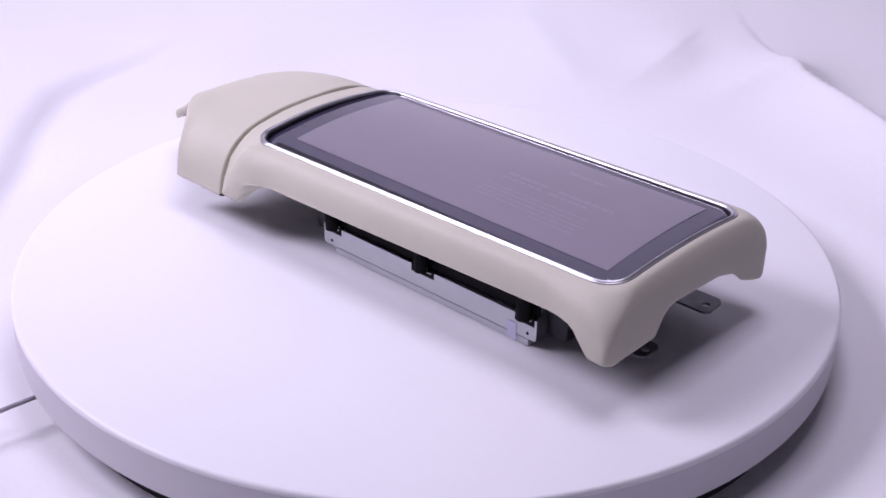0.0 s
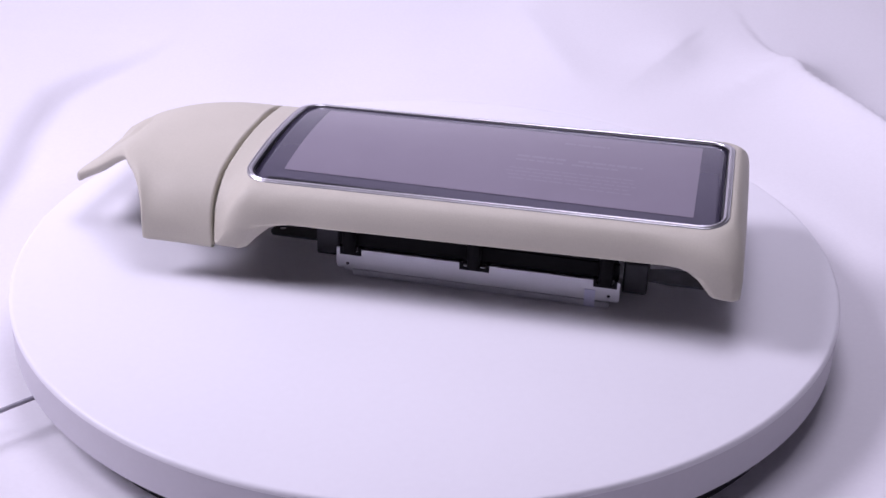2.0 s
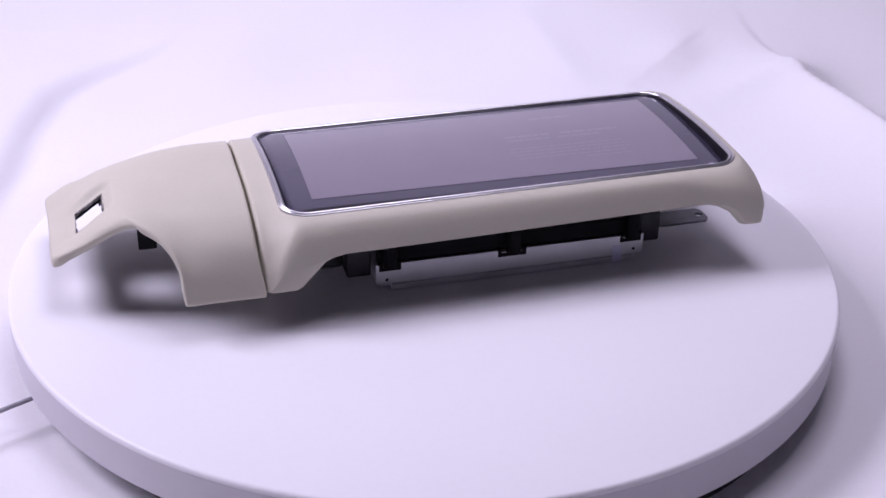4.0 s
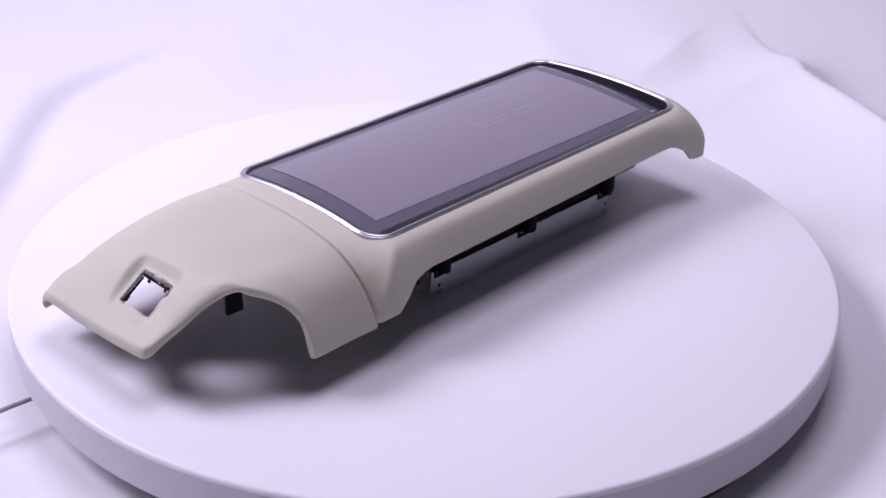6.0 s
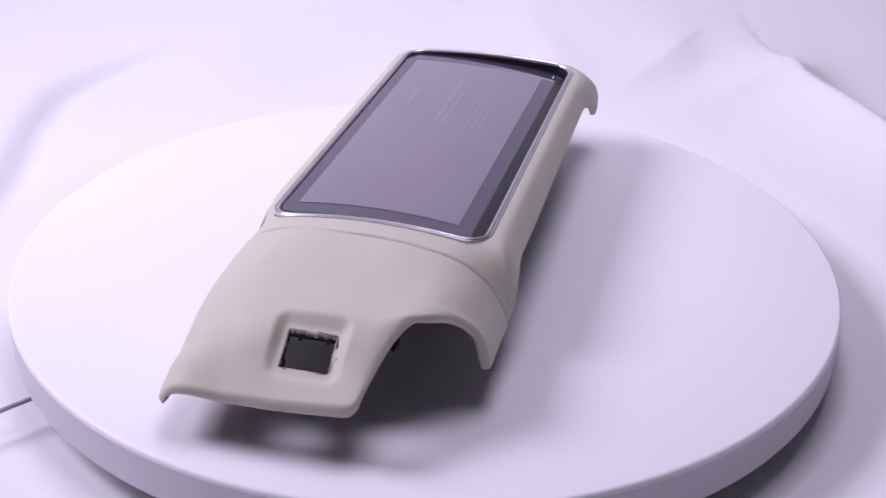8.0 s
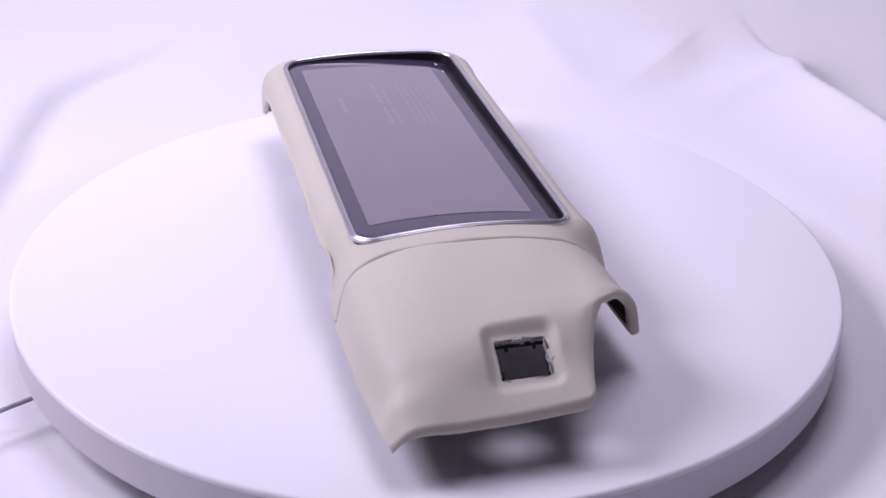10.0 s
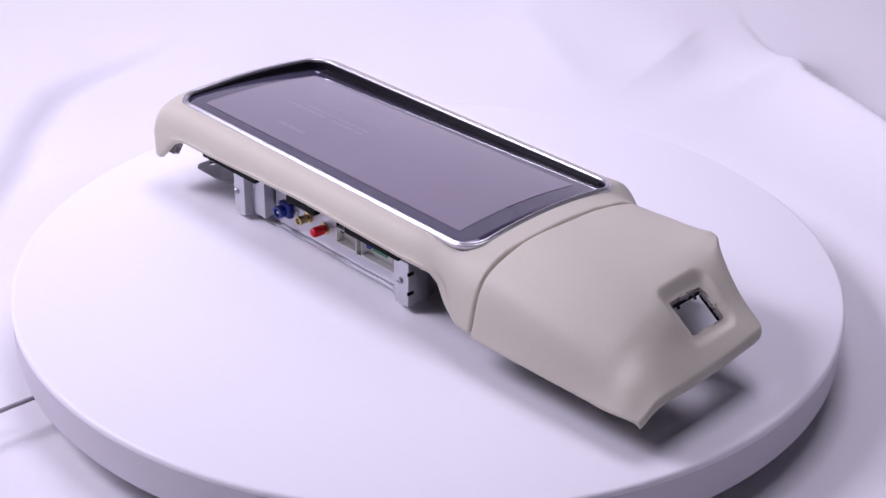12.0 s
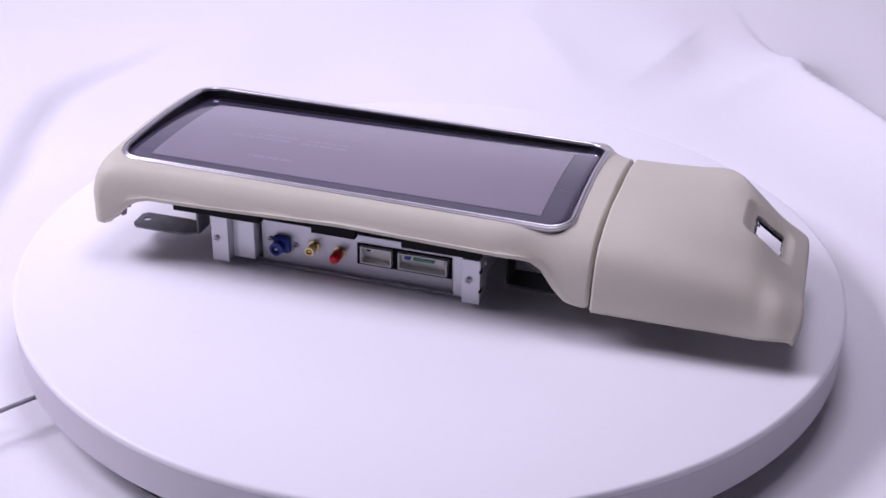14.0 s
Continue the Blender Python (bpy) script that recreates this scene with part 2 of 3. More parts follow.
# ---- turntable ----
def build_turntable():
    table = new("turntable")
    tagged(table, "round white motorised display turntable on a black base", "turntable")
    e = 0.003
    prof = [(0.0001, 0.0), (DISC_R * 0.5, 0.0), (DISC_R - e, 0.0)]
    prof += [(DISC_R - e + e * math.sin(a), -e + e * math.cos(a)) for a in (0.4, 0.8, 1.2, 1.57)]
    prof += [(DISC_R, -e - 0.0008), (DISC_R - 0.004, -e - 0.0008), (DISC_R - 0.004, -DISC_T), (0.0001, -DISC_T)]
    ob = part("platter", lathe(prof, "z", (0, 0, 0), 180, cap=False), PLATTER, table, "smooth white round platter")
    sharpen(ob, 30)
    # ring over the platter's side that carries its shade as a greyer colour
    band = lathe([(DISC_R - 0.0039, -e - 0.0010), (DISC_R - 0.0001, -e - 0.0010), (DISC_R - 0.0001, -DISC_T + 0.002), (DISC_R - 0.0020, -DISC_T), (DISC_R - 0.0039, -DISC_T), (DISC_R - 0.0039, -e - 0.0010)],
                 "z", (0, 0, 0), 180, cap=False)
    sharpen(part("shaded_edge", band, EDGE_SHADE, ob, "matt platter edge, greyed to carry its shade"), 30)
    b = part("base", lathe([(0.0001, -DISC_T - 0.001), (0.284, -DISC_T - 0.001), (0.284, FLOOR_Z + 0.001), (0.0001, FLOOR_Z + 0.001)], "z", (0, 0, 0), 120, cap=False),
             BASEM, table, "low black base")
    sharpen(b, 30)
    return ob


def tube(points, r, n=10, count=40):
    line = smooth_line(points, count)
    rings = []
    for i, p in enumerate(line):
        d = Vector(line[min(i + 1, count - 1)] - line[max(i - 1, 0)]).normalized()
        side = d.cross(Vector((0, 0, 1))).normalized() if abs(d.z) < 0.95 else Vector((1, 0, 0))
        up = side.cross(d)
        rings.append([Vector(p) + side * r * math.cos(2 * math.pi * k / n) + up * r * math.sin(2 * math.pi * k / n) for k in range(n)])
    return rings


def build_cable():
    CABLE_Z = FLOOR_Z + CLOTH_LIFT
    ob = part_mesh("power_cable", rings_mesh("power_cable", tube([(-0.238, -0.139, CABLE_Z + 0.007), (-0.256, -0.158, CABLE_Z + 0.012), (-0.273, -0.174, CABLE_Z + 0.012), (-0.40, -0.29, CABLE_Z + 0.008), (-0.9, -0.7, CABLE_Z + 0.004)], 0.0016), CABLE))
    tagged(ob, "thin grey power cable running from the turntable across the cloth", "cable")


# ---- head unit ----
CH = (-0.121, 0.213, -0.069, 0.080)          # chrome ring, outer rectangle
OUT = (-0.1385, 0.2255, -0.0885, 0.0965)     # bezel, outer rectangle


def top_z(x, y):
    u = (y - 0.0055) / 0.0745
    k = min(max((x + 0.12) / 0.33, 0.0), 1.0)
    return 0.0720 + 0.0042 * k + (0.0068 - 0.0024 * k) * (1 - u * u)


FRONT_LOW = [(-0.1385, 0.0285), (-0.1155, 0.0285), (-0.1105, 0.035), (-0.1045, 0.0432), (-0.098, 0.0453), (-0.087, 0.0474), (0.0, 0.0485), (0.182, 0.0514),
             (0.194, 0.0506), (0.2005, 0.0478), (0.2045, 0.0425), (0.2072, 0.0372), (0.2225, 0.0362)]
BACK_LOW = [(-0.1385, 0.0275), (-0.128, 0.0278), (-0.122, 0.031), (-0.112, 0.0458), (-0.106, 0.0505), (-0.098, 0.0535), (-0.045, 0.0546), (0.035, 0.0565), (0.150, 0.053),
            (0.182, 0.0527), (0.195, 0.0485), (0.2057, 0.0385), (0.211, 0.031), (0.2225, 0.029)]
END_LOW = [(-0.0885, 0.0368), (-0.041, 0.0372), (-0.0365, 0.0400), (-0.033, 0.0490), (-0.028, 0.0535), (-0.020, 0.0545), (0.030, 0.0525), (0.050, 0.0470), (0.058, 0.0420), (0.066, 0.0355), (0.078, 0.0310), (0.0965, 0.0290)]


def low_z(x, y):
    if x > 0.215:
        if -0.075 < y < 0.085:
            return ramp(y, END_LOW)
    if x < -0.132 and -0.075 < y < 0.085:
        return 0.05
    return ramp(x, FRONT_LOW) if y < 0 else ramp(x, BACK_LOW)


SEAM = [(-0.0885, -0.1345), (-0.080, -0.1375), (-0.055, -0.1385), (0.02, -0.1385), (0.075, -0.1378), (0.0965, -0.1375)]
DROP = [(0, 0), (0.15, 0.0001), (0.35, 0.0012), (0.55, 0.0035), (0.75, 0.0075), (0.89, 0.0130), (0.96, 0.0185), (1, 0.0240)]


SECTION = [(-0.0885, 0.0285), (-0.0842, 0.0410), (-0.0755, 0.0560), (-0.0640, 0.0660), (-0.0500, 0.0725), (-0.0200, 0.0774), (0.0100, 0.0790), (0.0350, 0.0781), (0.0600, 0.0752),
           (0.0730, 0.0710), (0.0830, 0.0640), (0.0885, 0.0560), (0.0915, 0.0470), (0.0962, 0.0275)]


BACK_FACE = [(0.0275, 0.0962), (0.047, 0.0915), (0.056, 0.0885), (0.064, 0.083), (0.071, 0.075), (0.074, 0.070)]


def bezel_z(x, y, t, ox):
    """The bezel's skin, t of the way from the chrome ring (0) to the outer edge (1) at ox: level at the ring, falling off outwards except towards the seam."""
    w = min(max((ox + 0.1335) / 0.022, 0), 1)
    w = w * w * (3 - 2 * w)
    z = top_z(x, y) - ramp(t, DROP) * w
    k = min(max((-0.110 - x) / 0.026, 0), 1) if y < 0.02 else min(max((-0.075 - x) / 0.055, 0), 1)
    k = k * k * (3 - 2 * k)
    z += (min(z, ramp(y, SECTION)) - z) * k
    e = max(0.0, 1 - (x - ramp(y, SEAM)) / 0.0026)
    return z - 0.0062 * e * e


def build_bezel(unit):
    inner = rounded_loop(*CH, 0.019)
    upper = rounded_loop(*OUT, 0.0105, r_low=0.003, r_front=0.024)
    outer = rounded_loop(*OUT, 0.0105, r_low=0.003, r_front=0.0065)
    # the long fascias lie a little further in than the feet
    push = []
    for x, y in outer:
        k = min(max((x + 0.112) / 0.03, 0), 1) * min(max((0.206 - x) / 0.03, 0), 1)
        k = k * k * (3 - 2 * k)
        push.append((0.0035 + 0.0022 * min(max((x + 0.05) / 0.2, 0), 1) if y < 0 else -0.0015) * k if abs(y - 0.004) > 0.06 else 0.0)
    upper = np.array([(x + (ramp(y, SEAM) - OUT[0]) * min(max((-0.115 - x) / 0.02, 0), 1), y) for x, y in upper])
    outer = np.array([(x + (ramp(y, SEAM) - OUT[0]) * min(max((-0.115 - x) / 0.02, 0), 1), y) for x, y in outer])
    rings = []

    def skin(t):
        r = []
        k = max(0.0, (t - 0.45) / 0.55) ** 1.5
        for (ix, iy), (ux, uy), (ox, oy), d in zip(inner, upper, outer, push):
            x, y = ix + (ux + (ox - ux) * k - ix) * t, iy + (uy + (oy - uy) * k - iy) * t
            r.append((x, y + d * max(0.0, t - 0.4) / 0.6, max(bezel_z(x, y, t, ox), low_z(ox, oy) + 0.0028)))
        rings.append(r)

    def wall(t, f, lift=0.0):
        r = []
        for (ix, iy), (ox, oy), d in zip(inner, outer, push):
            x, y = ix + (ox - ix) * t, iy + (oy - iy) * t
            low = low_z(ox, oy)
            high = max(min(top_z(x, y) - 0.024, bezel_z(ox, oy, 1.0, ox)), low)
            r.append((x, y + d * (1 + (1 - f) * 1.1) if d > 0 else y + d, low + max((high - low) * f, lift)))
        rings.append(r)

    rings.append([(x, y, top_z(x, y) - 0.009) for x, y in inner])
    for t in (0.0, 0.06, 0.2, 0.35, 0.48, 0.6, 0.7, 0.78, 0.85, 0.9, 0.94, 0.97, 0.99):
        skin(t)
    wall(1.0, 1.0, 0.0027)
    wall(1.0, 0.5, 0.0025)
    wall(1.0, 0.0, 0.0022)
    wall(0.985, 0.0, 0.0006)
    wall(0.95, 0.0)
    wall(0.82, 0.0, 0.0003)
    wall(0.78, 0.0, 0.002)
    rings.append([(ix + (ox - ix) * 0.72, iy + (oy - iy) * 0.72 + d, max(bezel_z(ix + (ox - ix) * 0.72, iy + (oy - iy) * 0.72, 0.72, ox) - 0.005, low_z(ox, oy) + 0.0025))
                  for (ix, iy), (ox, oy), d in zip(inner, outer, push)])
    rings.append([(ix + (ox - ix) * 0.2, iy + (oy - iy) * 0.2, top_z(ix, iy) - 0.012) for (ix, iy), (ox, oy) in zip(inner, outer)])
    # towards the seam the back follows the end cover's section
    def tuck(p):
        x, y, z = p
        if y < 0.07 or x > -0.075:
            return p
        w = min((-0.075 - x) / 0.045, 1)
        w = w * w * (3 - 2 * w)
        return (x, y + min(0.0, ramp(z, BACK_FACE) - y) * w, z)

    rings = [[tuck(p) for p in r] for r in rings]
    ob = part_mesh("bezel", rings_mesh("bezel", rings, LEATHER, closed=True), unit, "cream leatherette frame round the screen")
    ob.data.set_sharp_from_angle(angle=radians(60))
    return ob


def build_chrome(unit):
    rings = []
    for grow, dz in ((0.0, -0.001), (-0.0002, 0.0003), (-0.0006, 0.0008), (-0.0011, 0.0006), (-0.0014, -0.0002), (-0.0017, -0.0002), (-0.0020, 0.0007), (-0.0026, 0.0012), (-0.0034, 0.0010), (-0.0041, 0.0002), (-0.0045, -0.0010), (-0.0045, -0.0032), (-0.001, -0.0032)):
        loop = rounded_loop(CH[0] - grow, CH[1] + grow, CH[2] - grow, CH[3] + grow, max(0.019 + grow, 0.006))
        rings.append([(x, y, top_z(x, y) + dz) for x, y in loop])
    part_mesh("chrome_ring", rings_mesh("chrome_ring", rings, CHROME, closed=True), unit, "polished chrome ring round the screen")
    # dark wall that drops from the chrome to the glass
    rings = []
    for grow, dz in ((-0.0044, -0.0006), (-0.0050, -0.0011), (-0.0058, -0.011), (-0.0046, -0.011)):
        loop = rounded_loop(CH[0] - grow, CH[1] + grow, CH[2] - grow, CH[3] + grow, max(0.019 + grow, 0.006))
        rings.append([(x, y, top_z(x, y) + dz) for x, y in loop])
    part_mesh("inner_lip", rings_mesh("inner_lip", rings, LIP, closed=True, smooth=False), unit, "glossy black lip inside the chrome ring")


def glass_z(x, y):
    k = min(max((x + 0.12) / 0.33, 0.0), 1.0)
    return top_z(x, y) - ramp(y, [(-0.065, 0.0040 + 0.0040 * k), (0.075, 0.0009 + 0.0007 * k)])


def sheet(name, x0, x1, y0, y1, r, lift, mat, parent, label="", thick=0.0012, nx=60, ny=34):
    """A thin curved sheet with rounded corners that follows the glass."""
    verts, faces = [], []
    rows = sorted({y0 + (y1 - y0) * k / ny for k in range(ny + 1)} | {y0 + r * (1 - math.cos(a)) for a in (0.2, 0.5, 0.8, 1.1, 1.4)}
                  | {y1 - r * (1 - math.cos(a)) for a in (0.2, 0.5, 0.8, 1.1, 1.4)})
    for y in rows:
        d = max(y0 + r - y, y - y1 + r, 0)
        cut = r - math.sqrt(max(r * r - d * d, 0))
        for i in range(nx + 1):
            x = x0 + cut + (x1 - x0 - 2 * cut) * i / nx
            verts.append((x, y, glass_z(x, y) + lift))
    m = nx + 1
    for j in range(len(rows) - 1):
        for i in range(nx):
            a = j * m + i
            faces.append((a, a + 1, a + m + 1, a + m))
    me = mesh_of(name, verts, faces, mat)
    if sum(f.normal.z for f in me.polygons) < 0:
        me.flip_normals()
    ob = part_mesh(name, me, parent, label)
    if thick:
        sol = ob.modifiers.new("thickness", "SOLIDIFY")
        sol.thickness, sol.offset = thick, -1
    return ob


def build_screen(unit):
    g = 0.0056
    glass = sheet("glass_panel", CH[0] + g, CH[1] - g, CH[2] + g, CH[3] - 0.0047, 0.0135, 0.0, GLASS, unit, "dark tinted cover glass of the screen")
    area = sheet("display_area", -0.0965, 0.1895, -0.0445, 0.0655, 0.001, 0.0003, DISPLAY, unit, "switched-off display, greyish violet", thick=0)
    # glint off the lip corner, put in as a small pale tab
    part("lip_glint", box(0.1950, 0.1990, -0.0528, -0.0514, glass_z(0.197, -0.052) + 0.0001, glass_z(0.197, -0.052) + 0.0004, 0.0001), TAPE, glass, "tiny pale tab standing in for a glint")
    sheet("edge_mask", -0.1040, 0.1960, -0.0640, -0.0552, 0.001, 0.0003, LIP, glass, "black printed mask along the glass edge", thick=0, ny=2)
    # faint unreadable lines left on the display
    rows = [(0.090, 0.123, 0.0455, 0.0036), (0.060, 0.098, 0.0150, 0.0032), (0.104, 0.150, 0.0150, 0.0032), (0.060, 0.094, 0.0085, 0.0026), (0.100, 0.136, 0.0085, 0.0026),
            (0.058, 0.148, -0.0050, 0.0014), (0.056, 0.146, -0.0100, 0.0014), (0.058, 0.148, -0.0150, 0.0014), (0.060, 0.146, -0.0200, 0.0014), (0.110, 0.146, -0.0250, 0.0014)]
    rng = random.Random(5)
    for x0, x1, y, h in rows:
        x = x0
        while x < x1:
            w = min(rng.uniform(0.004, 0.011), x1 - x)
            if w > 0.0015:
                sheet("print_bar", x, x + w, y - h / 2, y + h / 2, 0.0003, 0.00033, PRINT, area, thick=0, nx=4, ny=2)
            x += w + 0.0014
    return glass


# cover panel at the end of the unit: cross lines from its front edge over the top to its back edge
COVER = [
    [(-.1366, -.0885, .0285), (-.1383, -.0842, .0410), (-.1398, -.0755, .0560), (-.1405, -.058, .0692), (-.1405, -.035, .0755), (-.1405, .010, .0790), (-.1397, .060, .0752), (-.1394, .0835, .0640), (-.1394, .0960, .0272)],
    [(-.1600, -.0885, .0287), (-.1620, -.0842, .0440), (-.1650, -.0735, .0600), (-.1680, -.056, .0705), (-.1700, -.035, .0750), (-.1700, .012, .0780), (-.1700, .060, .0750), (-.1690, .0845, .0620), (-.1690, .0955, .0269)],
    [(-.1790, -.0890, .0288), (-.1815, -.0848, .0460), (-.1870, -.0705, .0632), (-.1930, -.0552, .0722), (-.1960, -.035, .0744), (-.1980, .011, .0758), (-.1990, .060, .0710), (-.1980, .0850, .0578), (-.1970, .0948, .0267)],
    [(-.1868, -.0892, .0288), (-.1890, -.0838, .0500), (-.1985, -.0680, .0680), (-.2095, -.0545, .0742), (-.2125, -.035, .0742), (-.2150, .010, .0733), (-.2160, .058, .0672), (-.2145, .0845, .0543), (-.2135, .0940, .0265)],
]
COVER_END = [
    [(-.2190, -.0468, .0705), (-.2205, -.0440, .0716), (-.2235, -.0380, .0714), (-.2270, -.024, .0698), (-.2310, .011, .0684), (-.2340, .052, .0622), (-.2345, .0820, .0500), (-.2340, .0928, .0262)],
    [(-.2300, -.0408, .0635), (-.2315, -.0385, .0645), (-.2335, -.0340, .0645), (-.2365, -.022, .0636), (-.2395, .012, .0627), (-.2420, .050, .0577), (-.2430, .0815, .0467), (-.2425, .0924, .0261)],
    [(-.2470, -.0342, .0525), (-.2480, -.0320, .0530), (-.2500, -.0270, .0527), (-.2510, -.015, .0518), (-.2530, .015, .0495), (-.2550, .048, .0480), (-.2562, .0825, .0425), (-.2560, .0912, .0268)],
    [(-.2645, -.0296, .0435), (-.2668, -.0275, .0425), (-.2676, -.0220, .0418), (-.2680, -.010, .0407), (-.2684, .018, .0384), (-.2688, .046, .0376), (-.2690, .0815, .0352), (-.2668, .0885, .0266)],
]
HOLE = (-0.2515, -0.2320, -0.0090, 0.0210)


def build_cover(unit):
    n_a, n_b, kk, nv = 56, 66, 34, 128
    nu, i2 = n_a + n_b + 1, n_a
    low, high = [], []
    for c in COVER:
        line = smooth_line(c, 900)
        m = int(np.argmin(np.linalg.norm(line - np.array(c[3]), axis=1)))
        low.append(smooth_line(line[:m + 1:6] if m % 6 == 0 else np.vstack([line[:m:6], line[m:m + 1]]), kk + 1))
        high.append(smooth_line(np.vstack([line[m:-1:6], line[-1:]]), nv - kk))
    for c in COVER_END:
        high.append(smooth_line(c, nv - kk))
    steps = np.linalg.norm(np.diff(np.array(high), axis=0), axis=2).mean(1)
    knots = np.concatenate([[0], np.cumsum(steps)])
    split = knots[len(COVER) - 1]
    at = np.concatenate([np.linspace(0, split, n_a + 1), np.linspace(split, knots[-1], n_b + 1)[1:]])
    grid = np.zeros((nu, nv, 3))
    for k in range(nv - kk):
        grid[:, kk + k] = smooth_line([c[k] for c in high], nu, knots, at)
    for k in range(kk):
        grid[:i2 + 1, k] = smooth_line([c[k] for c in low], i2 + 1, knots[:len(COVER)], at[:i2 + 1])
        grid[i2 + 1:, k] = grid[i2 + 1:, kk]
    for _ in range(40):
        new_grid = grid.copy()
        for i in range(max(i2 - 16, 1), i2 + 17):
            for k in range(kk - 14, kk + 17):
                w = max(0.0, 1 - math.hypot(i - i2, k - kk) / 15.0)
                if w > 0 and not (i > i2 and k < kk):
                    if i == i2 and k <= kk:
                        after = grid[i2 + 1, kk] if k == kk else grid[i2, k + 1]
                        target = 0.5 * (grid[i2, k - 1] + after)
                    elif k == kk and i > i2:
                        target = 0.5 * (grid[i - 1, kk] + grid[i + 1, kk])
                    else:
                        target = 0.25 * (grid[i - 1, k] + grid[i + 1, k] + grid[i, k - 1] + grid[i, k + 1])
                    new_grid[i, k] = grid[i, k] + (target - grid[i, k]) * 0.6 * w
        grid = new_grid
    # round off the crown of the arch
    crown = [(i2, k) for k in range(kk - 22, kk + 1)] + [(i, kk) for i in range(i2 + 1, i2 + 24)]
    line = np.array([grid[c] for c in crown])
    for _ in range(110):
        line[1:-1] += 0.5 * (0.5 * (line[:-2] + line[2:]) - line[1:-1])
    for c, p in zip(crown, line):
        grid[c] = p
    for _ in range(30):
        for i in range(i2 - 14, i2 + 15):
            for k in range(kk - 14, kk + 15):
                inner = i < i2 if k <= kk else i < i2 + 20
                if inner and math.hypot(i - i2, k - kk) < 14:
                    grid[i, k] += 0.5 * (0.25 * (grid[i - 1, k] + grid[i + 1, k] + grid[i, k - 1] + grid[i, k + 1]) - grid[i, k]) * (1 - math.hypot(i - i2, k - kk) / 14)
    for k in range(kk):
        grid[i2 + 1:, k] = grid[i2 + 1:, kk]
    x0, x1, y0, y1 = HOLE
    keep = np.ones((nu - 1, nv - 1), bool)
    keep[i2:, :kk] = False
    for i in range(nu):
        for k in range(nv):
            x, y, z = grid[i, k]
            dx, dy = max(x0 - x, x - x1, 0), max(y0 - y, y - y1, 0)
            d = math.hypot(dx, dy)
            w = max(0.0, 1 - max(d - 0.0018, 0) / 0.0070)
            w = w * w * (3 - 2 * w)
            if x > -0.2605 and w > 0:
                zh = 0.0484 + (x - x0) * 0.70
                grid[i, k, 2] = z + min(0.0, zh - z) * w
    for i in range(nu - 1):
        for k in range(nv - 1):
            c = grid[i:i + 2, k:k + 2].reshape(4, 3).mean(0)
            if x0 < c[0] < x1 and y0 < c[1] < y1:
                keep[i, k] = False
    for i in range(nu):
        for k in range(nv):
            around = keep[max(i - 1, 0):i + 1, max(k - 1, 0):k + 1]
            x, y, _ = grid[i, k]
            if not around.all() and around.any() and x0 - 0.004 < x < x1 + 0.004 and y0 - 0.004 < y < y1 + 0.004:
                ex, ey = min(abs(x - x0), abs(x - x1)), min(abs(y - y0), abs(y - y1))
                if ex < ey or not y0 < y < y1:
                    grid[i, k, 0] = x0 if abs(x - x0) < abs(x - x1) else x1
                if ey <= ex or not x0 < x < x1:
                    grid[i, k, 1] = y0 if abs(y - y0) < abs(y - y1) else y1
                grid[i, k, 2] = 0.0484 + (grid[i, k, 0] - x0) * 0.70
    # outward normals of the skin
    nrm = np.zeros_like(grid)
    for i in range(nu - 1):
        for k in range(nv - 1):
            if keep[i, k] or (i >= 3 and k > kk):
                f = np.cross(grid[i + 1, k + 1] - grid[i, k], grid[i, k + 1] - grid[i + 1, k])
                for a, b in ((i, k), (i + 1, k), (i, k + 1), (i + 1, k + 1)):
                    nrm[a, b] += f
    nrm /= np.maximum(np.linalg.norm(nrm, axis=2, keepdims=True), 1e-12)
    if nrm[:, nv // 2, 2].mean() < 0:
        nrm = -nrm
    thick = 0.0066

    def unit_rows(a):
        return a / np.maximum(np.linalg.norm(a, axis=-1, keepdims=True), 1e-9)

    # one rolled rim: front foot, arch, end and back
    path = [(i, 0) for i in range(i2 + 1)] + [(i2, k) for k in range(1, kk + 1)] + [(i, kk) for i in range(i2 + 1, nu)]
    path += [(nu - 1, k) for k in range(kk + 1, nv)] + [(i, nv - 1) for i in range(nu - 2, -1, -1)]
    pts = np.array([grid[a] for a in path])
    pn = np.array([nrm[a] for a in path])
    tan = unit_rows(np.gradient(pts, axis=0))
    out = np.cross(tan, pn)
    if (out[:i2] * np.array([grid[i, 0] - grid[i, 4] for i in range(i2)])).sum() < 0:
        out = -out
    for _ in range(22):
        for arr in (out, pn):
            arr[1:-1] = 0.25 * arr[:-2] + 0.5 * arr[1:-1] + 0.25 * arr[2:]
    out, pn = unit_rows(out), unit_rows(pn)
    corner = path.index((nu - 1, nv - 1))
    deep, hang = np.ones(len(path)), np.zeros(len(path))
    for n, (i, k) in enumerate(path):
        if i == nu - 1 and k > kk:
            deep[n], hang[n] = 1.22 - 0.30 * (k - kk) / (nv - 1 - kk), 1.0
        elif n > corner:
            deep[n] = 0.92 + 0.08 * min((n - corner) / 40.0, 1.0)
    for _ in range(12):
        hang[1:-1] = 0.25 * hang[:-2] + 0.5 * hang[1:-1] + 0.25 * hang[2:]
        deep[1:-1] = 0.25 * deep[:-2] + 0.5 * deep[1:-1] + 0.25 * deep[2:]
    roll = [(0.0, 0.0), (0.32, 0.03), (0.64, 0.11), (0.88, 0.28), (1.0, 0.55), (0.92, 0.80), (0.6, 0.95), (0.0, 1.0), (-1.6, 1.0)]
    hang = hang[:, None]
